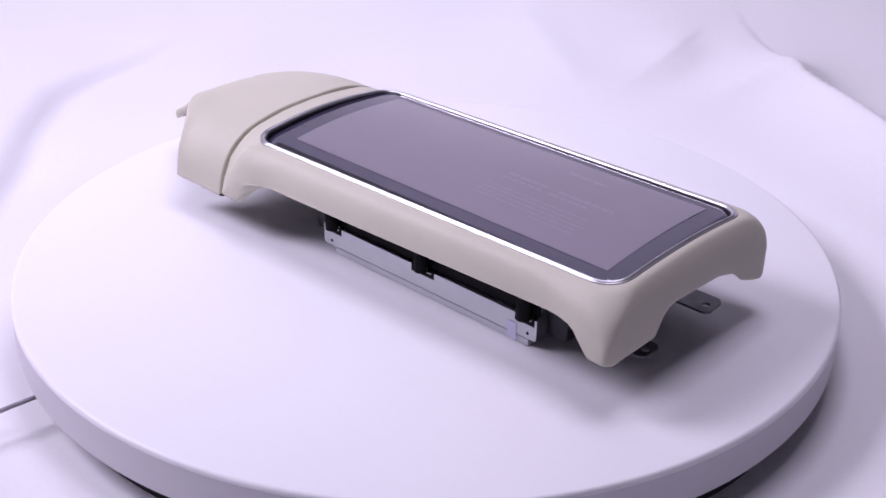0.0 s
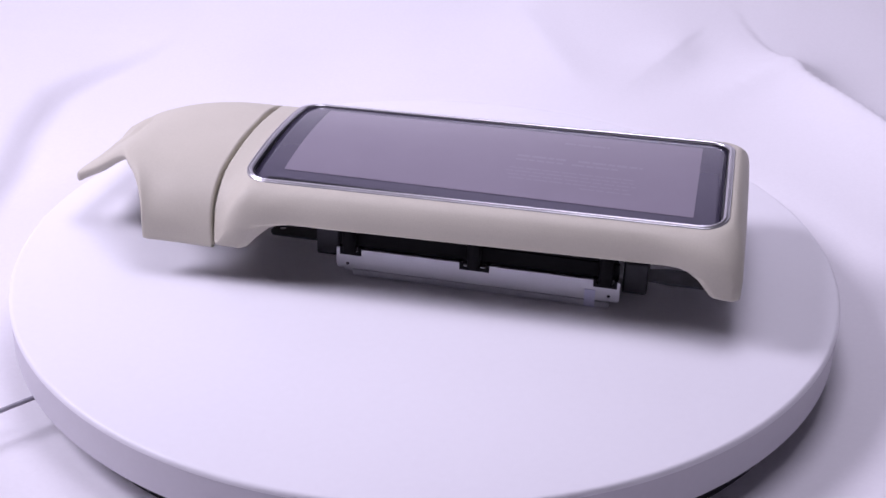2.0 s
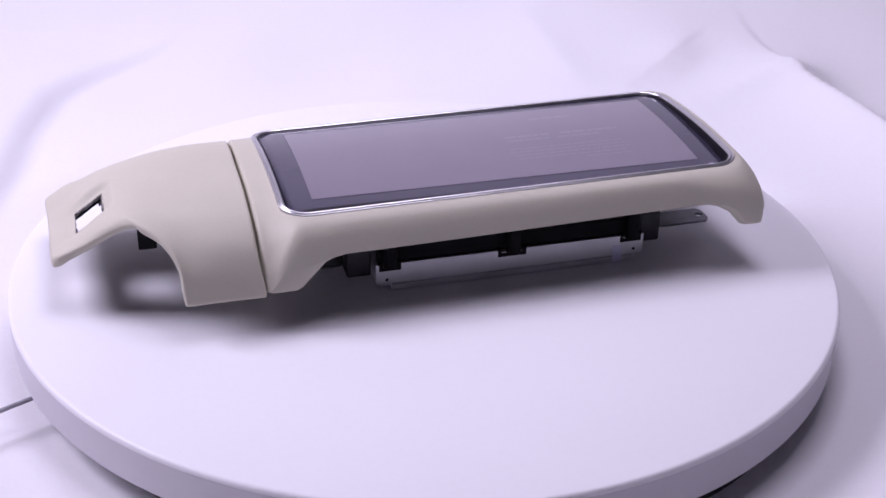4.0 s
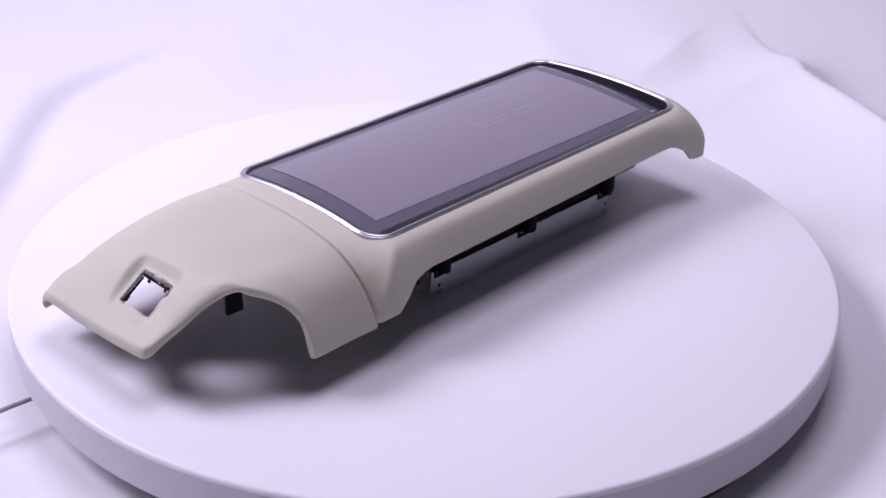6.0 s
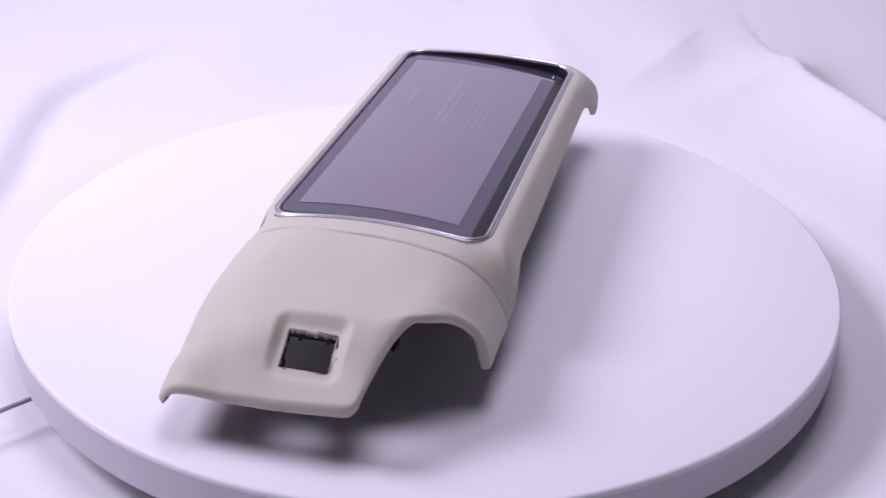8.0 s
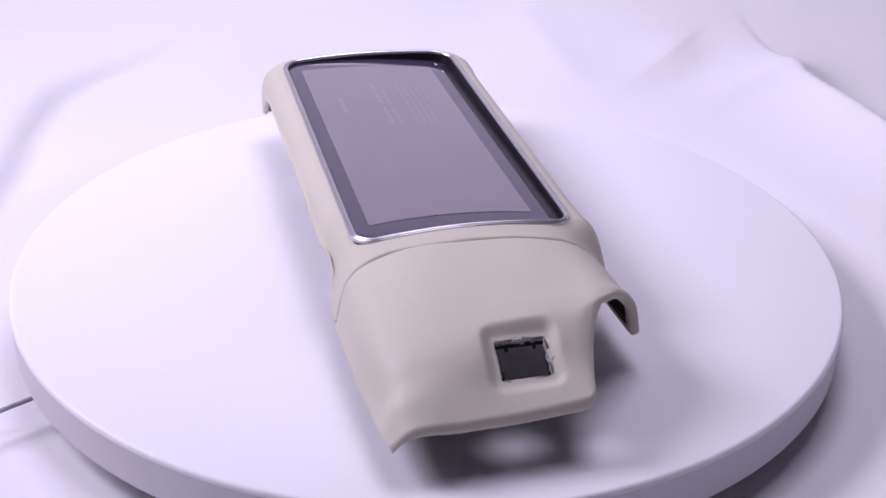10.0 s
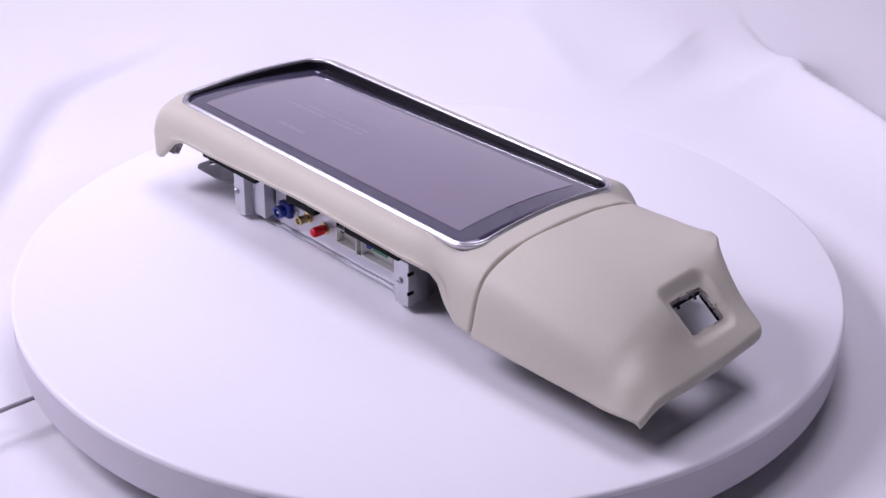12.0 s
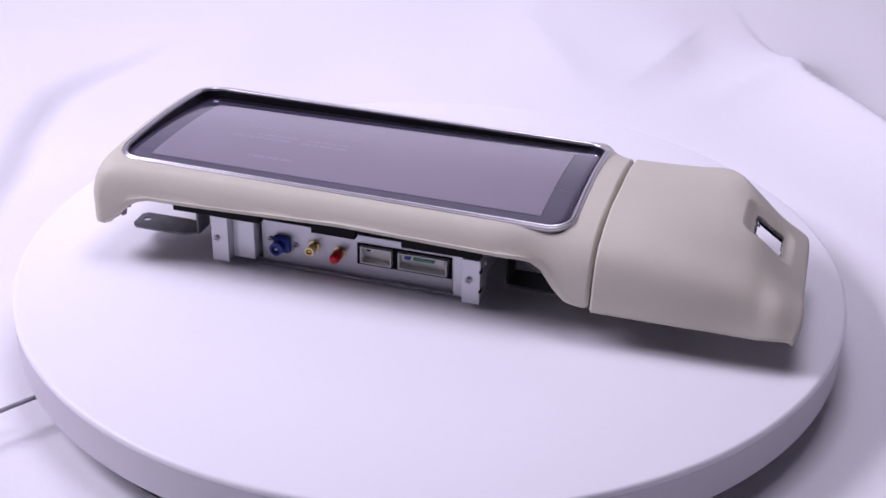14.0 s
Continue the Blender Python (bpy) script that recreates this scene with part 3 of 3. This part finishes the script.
    inward = unit_rows(pn * (1 - hang) + np.array([0, 0, 1.0]) * hang)
    rim = np.stack([pts + out * 0.0022 * a - inward * (thick * deep)[:, None] * b for a, b in roll])
    seam = unit_rows(grid[0] - grid[1])
    seam_rows = np.stack([grid[0] + seam * 0.0010 * a - nrm[0] * 0.0030 * b for a, b in ((1.0, 2.2), (0.9, 0.6), (0.6, 0.2), (0.0, 0.0))])

    def skin_mesh(name, g, mask, mat):
        m = g.shape[1]
        faces = [(i * m + k, (i + 1) * m + k, (i + 1) * m + k + 1, i * m + k + 1) for i in range(g.shape[0] - 1) for k in range(m - 1) if mask[i, k]]
        used = sorted({v for f in faces for v in f})
        idx = {v: n for n, v in enumerate(used)}
        flat = g.reshape(-1, 3)
        return mesh_of(name, [flat[v] for v in used], [tuple(idx[v] for v in f) for f in faces], mat)

    me = skin_mesh("end_cover", grid, keep, LEATHER)
    bm = bmesh.new()
    bm.from_mesh(me)
    for strip in (rim, seam_rows):
        rows = [[bm.verts.new(tuple(v)) for v in r] for r in strip]
        for a, b in zip(rows, rows[1:]):
            for k in range(len(a) - 1):
                bm.faces.new((a[k], a[k + 1], b[k + 1], b[k]))
    bmesh.ops.remove_doubles(bm, verts=bm.verts, dist=0.00002)
    ob = part("end_cover", bm, LEATHER, unit, "cream leatherette end cover with arched cut-out and square switch opening", smooth=True)
    inside = keep.copy()
    for i in range(nu - 1):
        for k in range(nv - 1):
            if i > nu - 8 or k > nv - 7 or k < 5 or (i > i2 - 6 and k < kk + 5):
                inside[i, k] = False
    for i in range(nu - 1):
        for k in range(nv - 1):
            c = grid[i, k]
            if x0 - 0.004 < c[0] < x1 + 0.004 and y0 - 0.004 < c[1] < y1 + 0.004:
                inside[i, k] = False
    part_mesh("lining", skin_mesh("lining", (grid - nrm * thick * 0.9), inside, INNER), ob, "black plastic inner shell")
    # torn rim of the switch opening
    rng = random.Random(3)
    bm = bmesh.new()
    slope = Vector((1, 0, 0.70)).normalized()
    corner = [Vector((x0, y0, 0.0484)), Vector((x1, y0, 0.0484 + (x1 - x0) * 0.7)), Vector((x1, y1, 0.0484 + (x1 - x0) * 0.7)), Vector((x0, y1, 0.0484))]
    mid = sum(corner, Vector()) / 4
    loops = [[], [], [], []]
    for a, b in zip(corner, corner[1:] + corner[:1]):
        n = 22
        for k in range(n):
            p = a + (b - a) * (k / n)
            inn = (mid - p).normalized()
            j = rng.uniform(0.0, 1.0)
            loops[0].append(bm.verts.new(p - inn * 0.0006 + Vector((0, 0, -0.0002))))
            loops[1].append(bm.verts.new(p + inn * (0.0003 + 0.0007 * j) + Vector((0, 0, -0.0003 - 0.0004 * rng.random()))))
            loops[2].append(bm.verts.new(p + inn * (0.0004 + 0.0015 * j * j * j) + Vector((0, 0, -0.0016 - 0.0008 * rng.random()))))
            loops[3].append(bm.verts.new(p - inn * 0.0006 + Vector((0, 0, -0.0034))))
    n = len(loops[0])
    for a, b in zip(loops, loops[1:]):
        for k in range(n):
            bm.faces.new((a[k], a[(k + 1) % n], b[(k + 1) % n], b[k]))
    part("opening_rim", bm, RAWEDGE, ob, "rough torn rim of the opening")
    # black plastic frame left behind in the opening, with its snapped-off tabs
    for xa, xb, ya, yb, drop in ((x1 - 0.0012, x1 + 0.0004, y0, y1, 0.0022), (x0 + 0.0002, x1 - 0.0013, y0 - 0.0004, y0 + 0.0010, 0.0032),
                                 (x0 + 0.0002, x1 - 0.0013, y1 - 0.0010, y1 + 0.0004, 0.0032), (x1 - 0.0026, x1 - 0.0013, y0 + 0.0050, y0 + 0.0068, 0.0026),
                                 (x1 - 0.0026, x1 - 0.0013, y1 - 0.0085, y1 - 0.0062, 0.0026), (x0 + 0.0030, x0 + 0.0062, y1 - 0.0026, y1 - 0.0013, 0.0026),
                                 (x0 - 0.0004, x0 + 0.0010, y0 + 0.0040, y0 + 0.0130, 0.0034)):
        bm = box(xa, xb, ya, yb, -drop - 0.0016, -drop, 0.0003)
        for v in bm.verts:
            v.co.z += 0.0484 + (v.co.x - x0) * 0.70
        part("frame_strip", bm, INNER, ob, "black plastic frame strip in the opening")
    part("retaining_clip", box(-0.2125, -0.2005, -0.0365, -0.0335, 0.0445, 0.0665, 0.0006), INNER, ob, "small black plastic clip")
    return ob


def plate(outline, y0, y1):
    """A flat plate: an outline of (x, z) between two y."""
    bm = bmesh.new()
    a = [bm.verts.new((x, y0, z)) for x, z in outline]
    b = [bm.verts.new((x, y1, z)) for x, z in outline]
    n = len(a)
    bm.faces.new(a)
    bm.faces.new(b)
    for k in range(n):
        bm.faces.new((a[k], a[(k + 1) % n], b[(k + 1) % n], b[k]))
    return bm


def window_plate(outer, inner, y0, y1):
    """An upright plate (x0, x1, z0, z1) with a rectangular opening through it."""
    bm = bmesh.new()
    rings = []
    for (x0, x1, z0, z1), y in ((outer, y1), (inner, y1), (inner, y0), (outer, y0)):
        rings.append([bm.verts.new((x, y, z)) for x, z in ((x0, z0), (x1, z0), (x1, z1), (x0, z1))])
    for a, b in zip(rings, rings[1:] + rings[:1]):
        for k in range(4):
            bm.faces.new((a[k], a[(k + 1) % 4], b[(k + 1) % 4], b[k]))
    return bm


def flat_plate(outline, z0, z1, hole=None):
    """A level plate from an outline of (x, y), with an optional round hole (x, y, r)."""
    bm = bmesh.new()
    n = 40
    loop = np.array(outline)
    c = np.array(hole[:2]) if hole else loop.mean(0)
    ray = []
    for k in range(n):
        w = 2 * math.pi * k / n
        d = np.array([math.cos(w), math.sin(w)])
        best = 1.0
        for p, q in zip(loop, np.roll(loop, -1, 0)):
            m = np.array([d, p - q]).T
            if abs(np.linalg.det(m)) > 1e-12:
                t, u = np.linalg.solve(m, p - c)
                if t > 0 and -1e-6 <= u <= 1 + 1e-6:
                    best = min(best, t)
        ray.append((d, best))
    r = hole[2] if hole else 0.0005
    rings = []
    for z, inner in ((z1, True), (z1, False), (z0, False), (z0, True)):
        rings.append([bm.verts.new((*(c + d * (r if inner else t)), z)) for d, t in ray])
    for a, b in zip(rings, rings[1:] + rings[:1]):
        for k in range(n):
            bm.faces.new((a[k], a[(k + 1) % n], b[(k + 1) % n], b[k]))
    return bm


def socket(parent, x0, x1, z0, z1, y):
    """An open connector housing that faces the back."""
    t, d = 0.0010, 0.0065
    ob = part("socket", box(x0, x1, y - d, y - d + 0.001, z0, z1, 0.0002), IVORY, parent, "ivory plastic connector housing")
    part("shell_wall", box(x0, x1, y - d + 0.001, y + 0.001, z0, z0 + t, 0.0002), IVORY, ob)
    part("shell_wall", box(x0, x1, y - d + 0.001, y + 0.001, z1 - t, z1, 0.0002), IVORY, ob)
    part("shell_wall", box(x0, x0 + t, y - d + 0.001, y + 0.001, z0 + t, z1 - t, 0.0002), IVORY, ob)
    part("shell_wall", box(x1 - t, x1, y - d + 0.001, y + 0.001, z0 + t, z1 - t, 0.0002), IVORY, ob)
    return ob


def build_chassis(unit):
    shell = box(-0.052, 0.140, -0.0500, 0.0460, 0.0004, 0.0340, 0.0006)
    for b in ((-0.052, -0.0505, 0.0461, 0.0580, 0.0004, 0.0340), (0.1385, 0.140, 0.0461, 0.0580, 0.0004, 0.0340),
              (-0.0504, 0.1384, 0.0461, 0.0580, 0.0325, 0.0340), (-0.0504, 0.1384, 0.0461, 0.0580, 0.0004, 0.0019)):
        box(*b, 0, bm=shell)
    body = part("chassis_body", shell, STEEL, unit, "zinc-plated steel radio chassis")
    part("housing", box(-0.056, 0.144, -0.0520, 0.0600, 0.0341, 0.0500, 0.0008), INNER, unit, "black plastic housing above the chassis")
    part("front_cover", box(-0.054, 0.145, -0.0525, -0.0502, 0.0218, 0.0339, 0.0003), INNER, unit, "black front plate")
    top = part("carrier", box(-0.104, 0.196, -0.074, 0.082, 0.0502, 0.0590, 0.001), INNER, unit, "black plastic carrier under the screen")
    # folded front panel with three notches in its upper edge
    notches = ((-0.0530, -0.0370), (0.0340, 0.0555), (0.1280, 0.1445))
    z0, z1, zn = 0.0060, 0.0216, 0.0164
    out = [(-0.0554, z0 + 0.002), (-0.0548, z0 + 0.0006), (-0.0534, z0), (0.1445, z0), (0.1459, z0 + 0.0006), (0.1465, z0 + 0.002), (0.1465, z1)]
    for a, b in reversed(notches):
        out += [(b, z1), (b, zn), (a, zn), (a, z1)]
    out += [(-0.0554, z1)]
    panel = part("front_panel", plate(out, -0.0556, -0.0545), STEEL, body, "bright folded steel front panel")
    part("panel_backing", box(-0.050, 0.141, -0.0544, -0.0501, 0.0056, 0.0160, 0.0002), STEEL, body)
    for a, b in notches:
        clip = part("clip", plate([(a + 0.0001, zn + 0.0001), (b - 0.0001, zn + 0.0001), (b - 0.0001, z1 + 0.0012), (b - 0.0022, z1 + 0.0012), (b - 0.0022, zn + 0.0026), (a + 0.0022, zn + 0.0026),
                                  (a + 0.0022, z1 + 0.0012), (a + 0.0001, z1 + 0.0012)], -0.0558, -0.0528), INNER, unit, "black plastic snap clip")
        part("clip_tab", box(a + 0.003, b - 0.003, -0.0556, -0.0530, zn + 0.0030, zn + 0.0039, 0.0002), STEEL, clip, "bright steel tab")
        part("clip_post", lathe([(0.0048, z1 - 0.001), (0.0052, 0.030), (0.0048, 0.046)], "z", ((a + b) / 2, -0.0575, 0), 16), INNER, clip)
    for x, z in ((-0.0473, 0.0095), (0.1392, 0.0101)):
        part("panel_hole", lathe([(0.0001, -0.0002), (0.0011, -0.0002), (0.0014, 0.0004)], "y", (x, -0.0556, z), 14, cap=False), INNER, panel)
    part("tray", box(-0.0437, 0.1400, -0.0553, -0.0501, 0.0004, 0.0050, 0.0003), STEEL, body, "lower steel tray edge")
    part("tape", box(0.1225, 0.1300, -0.0561, -0.0557, 0.0008, 0.0140, 0.0001), TAPE, body, "strip of clear tape")
    for x0, x1 in ((-0.0735, -0.0562), (0.1472, 0.1640)):
        part("side_bracket", box(x0, x1, -0.046, -0.018, 0.0090, 0.0330, 0.0015), BLACKSTEEL, unit, "dark bracket beside the chassis")

    # back: connector panel between two stepped columns
    w0, w1, wz0, wz1 = -0.0355, 0.0347, 0.0122, 0.0290
    part("connector_panel", window_plate((-0.046, 0.108, 0.003, 0.0345), (w0, w1, wz0, wz1), 0.0581, 0.0610), STEEL, body, "steel connector panel")
    part("connector_window", window_plate((w0, w1, wz0, wz1), (w0 + 0.0026, w1 - 0.0026, wz0 + 0.0024, wz1 - 0.0012), 0.0500, 0.0614), INNER, unit, "black frame round the sockets")
    part("window_bar", box(0.0038, 0.0082, 0.0480, 0.0612, wz0 + 0.0025, wz1 - 0.0013, 0.0003), INNER, unit, "black bar between the sockets")
    for a, b in ((0.0085, 0.0315), (-0.0325, 0.0035)):
        s = socket(unit, a, b, 0.0148, 0.0276, 0.0636)
        if a > 0:
            part("key_rib", box(a + 0.0155, a + 0.0185, 0.0560, 0.0640, 0.0246, 0.0265, 0.0002), INNER, s)
        else:
            part("plug", box(b - 0.0085, b - 0.0045, 0.0540, 0.0635, 0.0228, 0.0265, 0.0002), BLUE, s, "blue plug insert")
            part("board", box(a + 0.010, b - 0.011, 0.0582, 0.0630, 0.0228, 0.0250, 0.0002), GREEN, s, "green circuit board edge")
            part("key_rib", box(a + 0.0025, a + 0.0075, 0.0540, 0.0640, 0.0228, 0.0265, 0.0003), IVORY, s)
    part("panel_lip", box(-0.046, 0.108, 0.0611, 0.0650, 0.0014, 0.0024, 0.0003), STEEL, body)
    for x0, x1, z0, z1, y in ((0.1275, 0.1405, 0.0040, 0.0395, 0.0765), (0.1098, 0.1225, 0.0062, 0.0380, 0.0705)):
        part("column", box(x0, x1, 0.0582, y, z0, z1, 0.0005), STEEL, body, "folded steel column")
    part("column_step", box(0.1226, 0.1274, 0.0582, 0.0690, 0.0055, 0.0385, 0.0003), STEEL, body)
    part("column", box(-0.0598, -0.0470, 0.0582, 0.0765, 0.0045, 0.0385, 0.0005), STEEL, body, "folded steel column")
    part("column", box(-0.0469, -0.0395, 0.0615, 0.0715, 0.0060, 0.0375, 0.0005), STEEL, body, "folded steel column")
    for z in (0.0135, 0.0285):
        part("slot", box(-0.0601, -0.0590, 0.0715, 0.0768, z, z + 0.0028, 0.0002), INNER, body)
    screw(body, 0.1362, 0.0772, 0.0222, "y")
    screw(body, -0.0521, 0.0772, 0.0228, "y")
    # round connectors
    blue = part("blue_connector", box(0.0850, 0.0975, 0.0611, 0.0665, 0.0130, 0.0250, 0.0012), BLUE, unit, "blue plastic coaxial connector")
    part("barrel", lathe([(0.0048, 0.0664), (0.0050, 0.0690), (0.0050, 0.0715), (0.0034, 0.0717), (0.0032, 0.0690)], "y", (0.0930, 0, 0.0178), 20), BLUE, blue, smooth=False)
    part("contact", lathe([(0.0010, 0.0690), (0.0010, 0.0710), (0.0004, 0.0714)], "y", (0.0930, 0, 0.0178), 10), STEEL, blue)
    screw(unit, 0.1010, 0.0615, 0.0205, "y", 0.0020)
    screw(unit, 0.0815, 0.0615, 0.0185, "y", 0.0020)
    gold = part("gold_connector", lathe([(0.0045, 0.0611), (0.0045, 0.0630), (0.0032, 0.0632), (0.0032, 0.0690), (0.0036, 0.0692), (0.0036, 0.0715), (0.0024, 0.0716), (0.0022, 0.0690)], "y", (0.0672, 0, 0.0205), 8), GOLD, unit, "gold-plated threaded aerial connector")
    part("contact", lathe([(0.0008, 0.0690), (0.0008, 0.0712)], "y", (0.0672, 0, 0.0205), 8), GOLD, gold)
    red = part("red_connector", lathe([(0.0034, 0.0625), (0.0038, 0.0640), (0.0038, 0.0715), (0.0032, 0.0732), (0.0016, 0.0740), (0.0001, 0.0742)], "y", (0.0480, 0, 0.0185), 20, cap=False), RED, unit, "red rubber cap on an aerial connector", smooth=True)
    part("collar", lathe([(0.0048, 0.0611), (0.0048, 0.0626), (0.0036, 0.0628)], "y", (0.0480, 0, 0.0185), 16), GOLD, red, "gold-plated collar")
    # mounting ear at the far end
    ear = part("mounting_ear", flat_plate([(0.1605, 0.0420), (0.2100, 0.0425), (0.2135, 0.0460), (0.2125, 0.0615), (0.2085, 0.0652), (0.1720, 0.0652), (0.1605, 0.0600)], 0.0128, 0.0145, (0.2060, 0.0520, 0.0030)), DARKSTEEL, unit, "grey steel mounting ear with a round hole")
    part("ear_leg", box(0.1590, 0.1610, 0.0425, 0.0600, 0.0130, 0.0500, 0.0005), DARKSTEEL, ear)
    low = part("mounting_ear", flat_plate([(0.1605, -0.0320), (0.2100, -0.0315), (0.2135, -0.0280), (0.2135, -0.0150), (0.2100, -0.0110), (0.1720, -0.0110), (0.1605, -0.0150)], 0.0115, 0.0132, (0.2084, -0.0217, 0.0030)), DARKSTEEL, unit, "grey steel mounting ear with a round hole")
    part("ear_leg", box(0.1590, 0.1610, -0.0300, -0.0130, 0.0115, 0.0500, 0.0005), DARKSTEEL, low)
    for y0 in (0.0340, -0.0320):
        side = part("mounting_ear", flat_plate([(-0.1120, y0), (-0.0745, y0), (-0.0745, y0 + 0.0228), (-0.1100, y0 + 0.0228), (-0.1150, y0 + 0.0190), (-0.1150, y0 + 0.0040)], 0.0115, 0.0132, (-0.1080, y0 + 0.0110, 0.0030)), BLACKSTEEL, unit, "dark steel mounting ear with a round hole")
        part("ear_leg", box(-0.0746, -0.0726, y0 + 0.002, y0 + 0.021, 0.0115, 0.0500, 0.0005), INNER, side)
    part("side_screw", lathe([(0.0001, -0.0014), (0.0012, -0.0013), (0.0018, -0.0008), (0.0019, 0.0)], "x", (-0.0600, 0.0640, 0.0312), 14, cap=False), STEEL, body, smooth=True)
    part("ear_foot", box(0.1405, 0.1589, 0.0430, 0.0560, 0.0290, 0.0305, 0.0003), DARKSTEEL, ear)
    for x0, x1 in ((0.0960, 0.1630), (0.0260, 0.0582), (-0.0625, -0.0070)):
        part("carrier_tab", box(x0, x1, 0.0821, 0.0885, 0.0455, 0.0560, 0.0008), INNER, top)


def build_foam(bezel):
    """Ragged grey foam left showing under the foot at the far back corner."""
    rng = random.Random(11)
    for x0, y0, z0, r in ((0.2070, 0.0840, 0.0375, 0.0046), (0.2120, 0.0845, 0.0345, 0.0040), (0.2020, 0.0845, 0.0430, 0.0036)):
        bm = bmesh.new()
        bmesh.ops.create_icosphere(bm, subdivisions=3, radius=r)
        for v in bm.verts:
            v.co *= 1 + 0.35 * noise.noise(v.co * 420 + Vector((x0 * 900, 0, 0))) + rng.uniform(-0.06, 0.06)
            v.co.y *= 0.7
            v.co += Vector((x0, y0, z0))
        part("foam_scrap", bm, RAWEDGE, bezel, "ragged grey foam scrap", smooth=True)


def screw(parent, x, y, z, face, r=0.0024):
    s = -1 if face == "-y" else 1
    prof = [(0.0001, s * 0.0016), (r * 0.6, s * 0.0015), (r * 0.95, s * 0.0009), (r, 0.0), (r, -s * 0.001)]
    ob = part("screw", lathe(prof, "y", (x, y, z), 14, cap=False), STEEL, parent, smooth=True)
    part("screw_slot", box(x - r * 0.6, x + r * 0.6, y + s * 0.0014 - 0.0003, y + s * 0.0014 + 0.0003, z - 0.0003, z + 0.0003, 0), INNER, ob)
    return ob


def build_seam(unit):
    """Strip behind the joint between bezel and end cover."""
    line = np.array(SECTION) + np.array([(0.0045 if y < 0 else -0.0045) * min(1, abs(y) / 0.08) for y, _ in SECTION])[:, None] * np.array([1, 0]) - np.array([0, 0.0068])
    verts = [(x, y, max(z, 0.030)) for x in (-0.147, -0.131) for y, z in line]
    n = len(line)
    faces = [(k, k + 1, n + k + 1, n + k) for k in range(n - 1)]
    ob = part_mesh("joint_strip", mesh_of("joint_strip", verts, faces, LEATHER), unit, "cream strip behind the joint")
    sol = ob.modifiers.new("thickness", "SOLIDIFY")
    sol.thickness = 0.001


def build_unit():
    unit = new("car_head_unit")
    tagged(unit, "cream leatherette car dashboard screen unit with chrome ring and steel chassis", "head unit")
    build_foam(build_bezel(unit))
    build_chrome(unit)
    build_screen(unit)
    build_cover(unit)
    build_seam(unit)
    build_chassis(unit)
    return unit


build_room()
build_backdrop()
platter = build_turntable()
build_cable()
unit = build_unit()


def turn_at(t):
    u = t - 7.0
    return 60.35 + 14.6532 * u - 0.00986 * u * u + 0.000292 * u**3


def motions():
    walk(unit, [(k * 0.5, pose(0, 0, 0, 0, 0, turn_at(k * 0.5))) for k in range(29)])
    # the platter sits a little off its axis
    rows = []
    for k in range(29):
        a = turn_at(k * 0.5)
        w = radians(a + 153)
        rows.append((k * 0.5, pose(-0.0005 + 0.0024 * math.cos(w), 0.0024 * math.sin(w), 0, 0, 0, a)))
    walk(platter, rows)


motions()
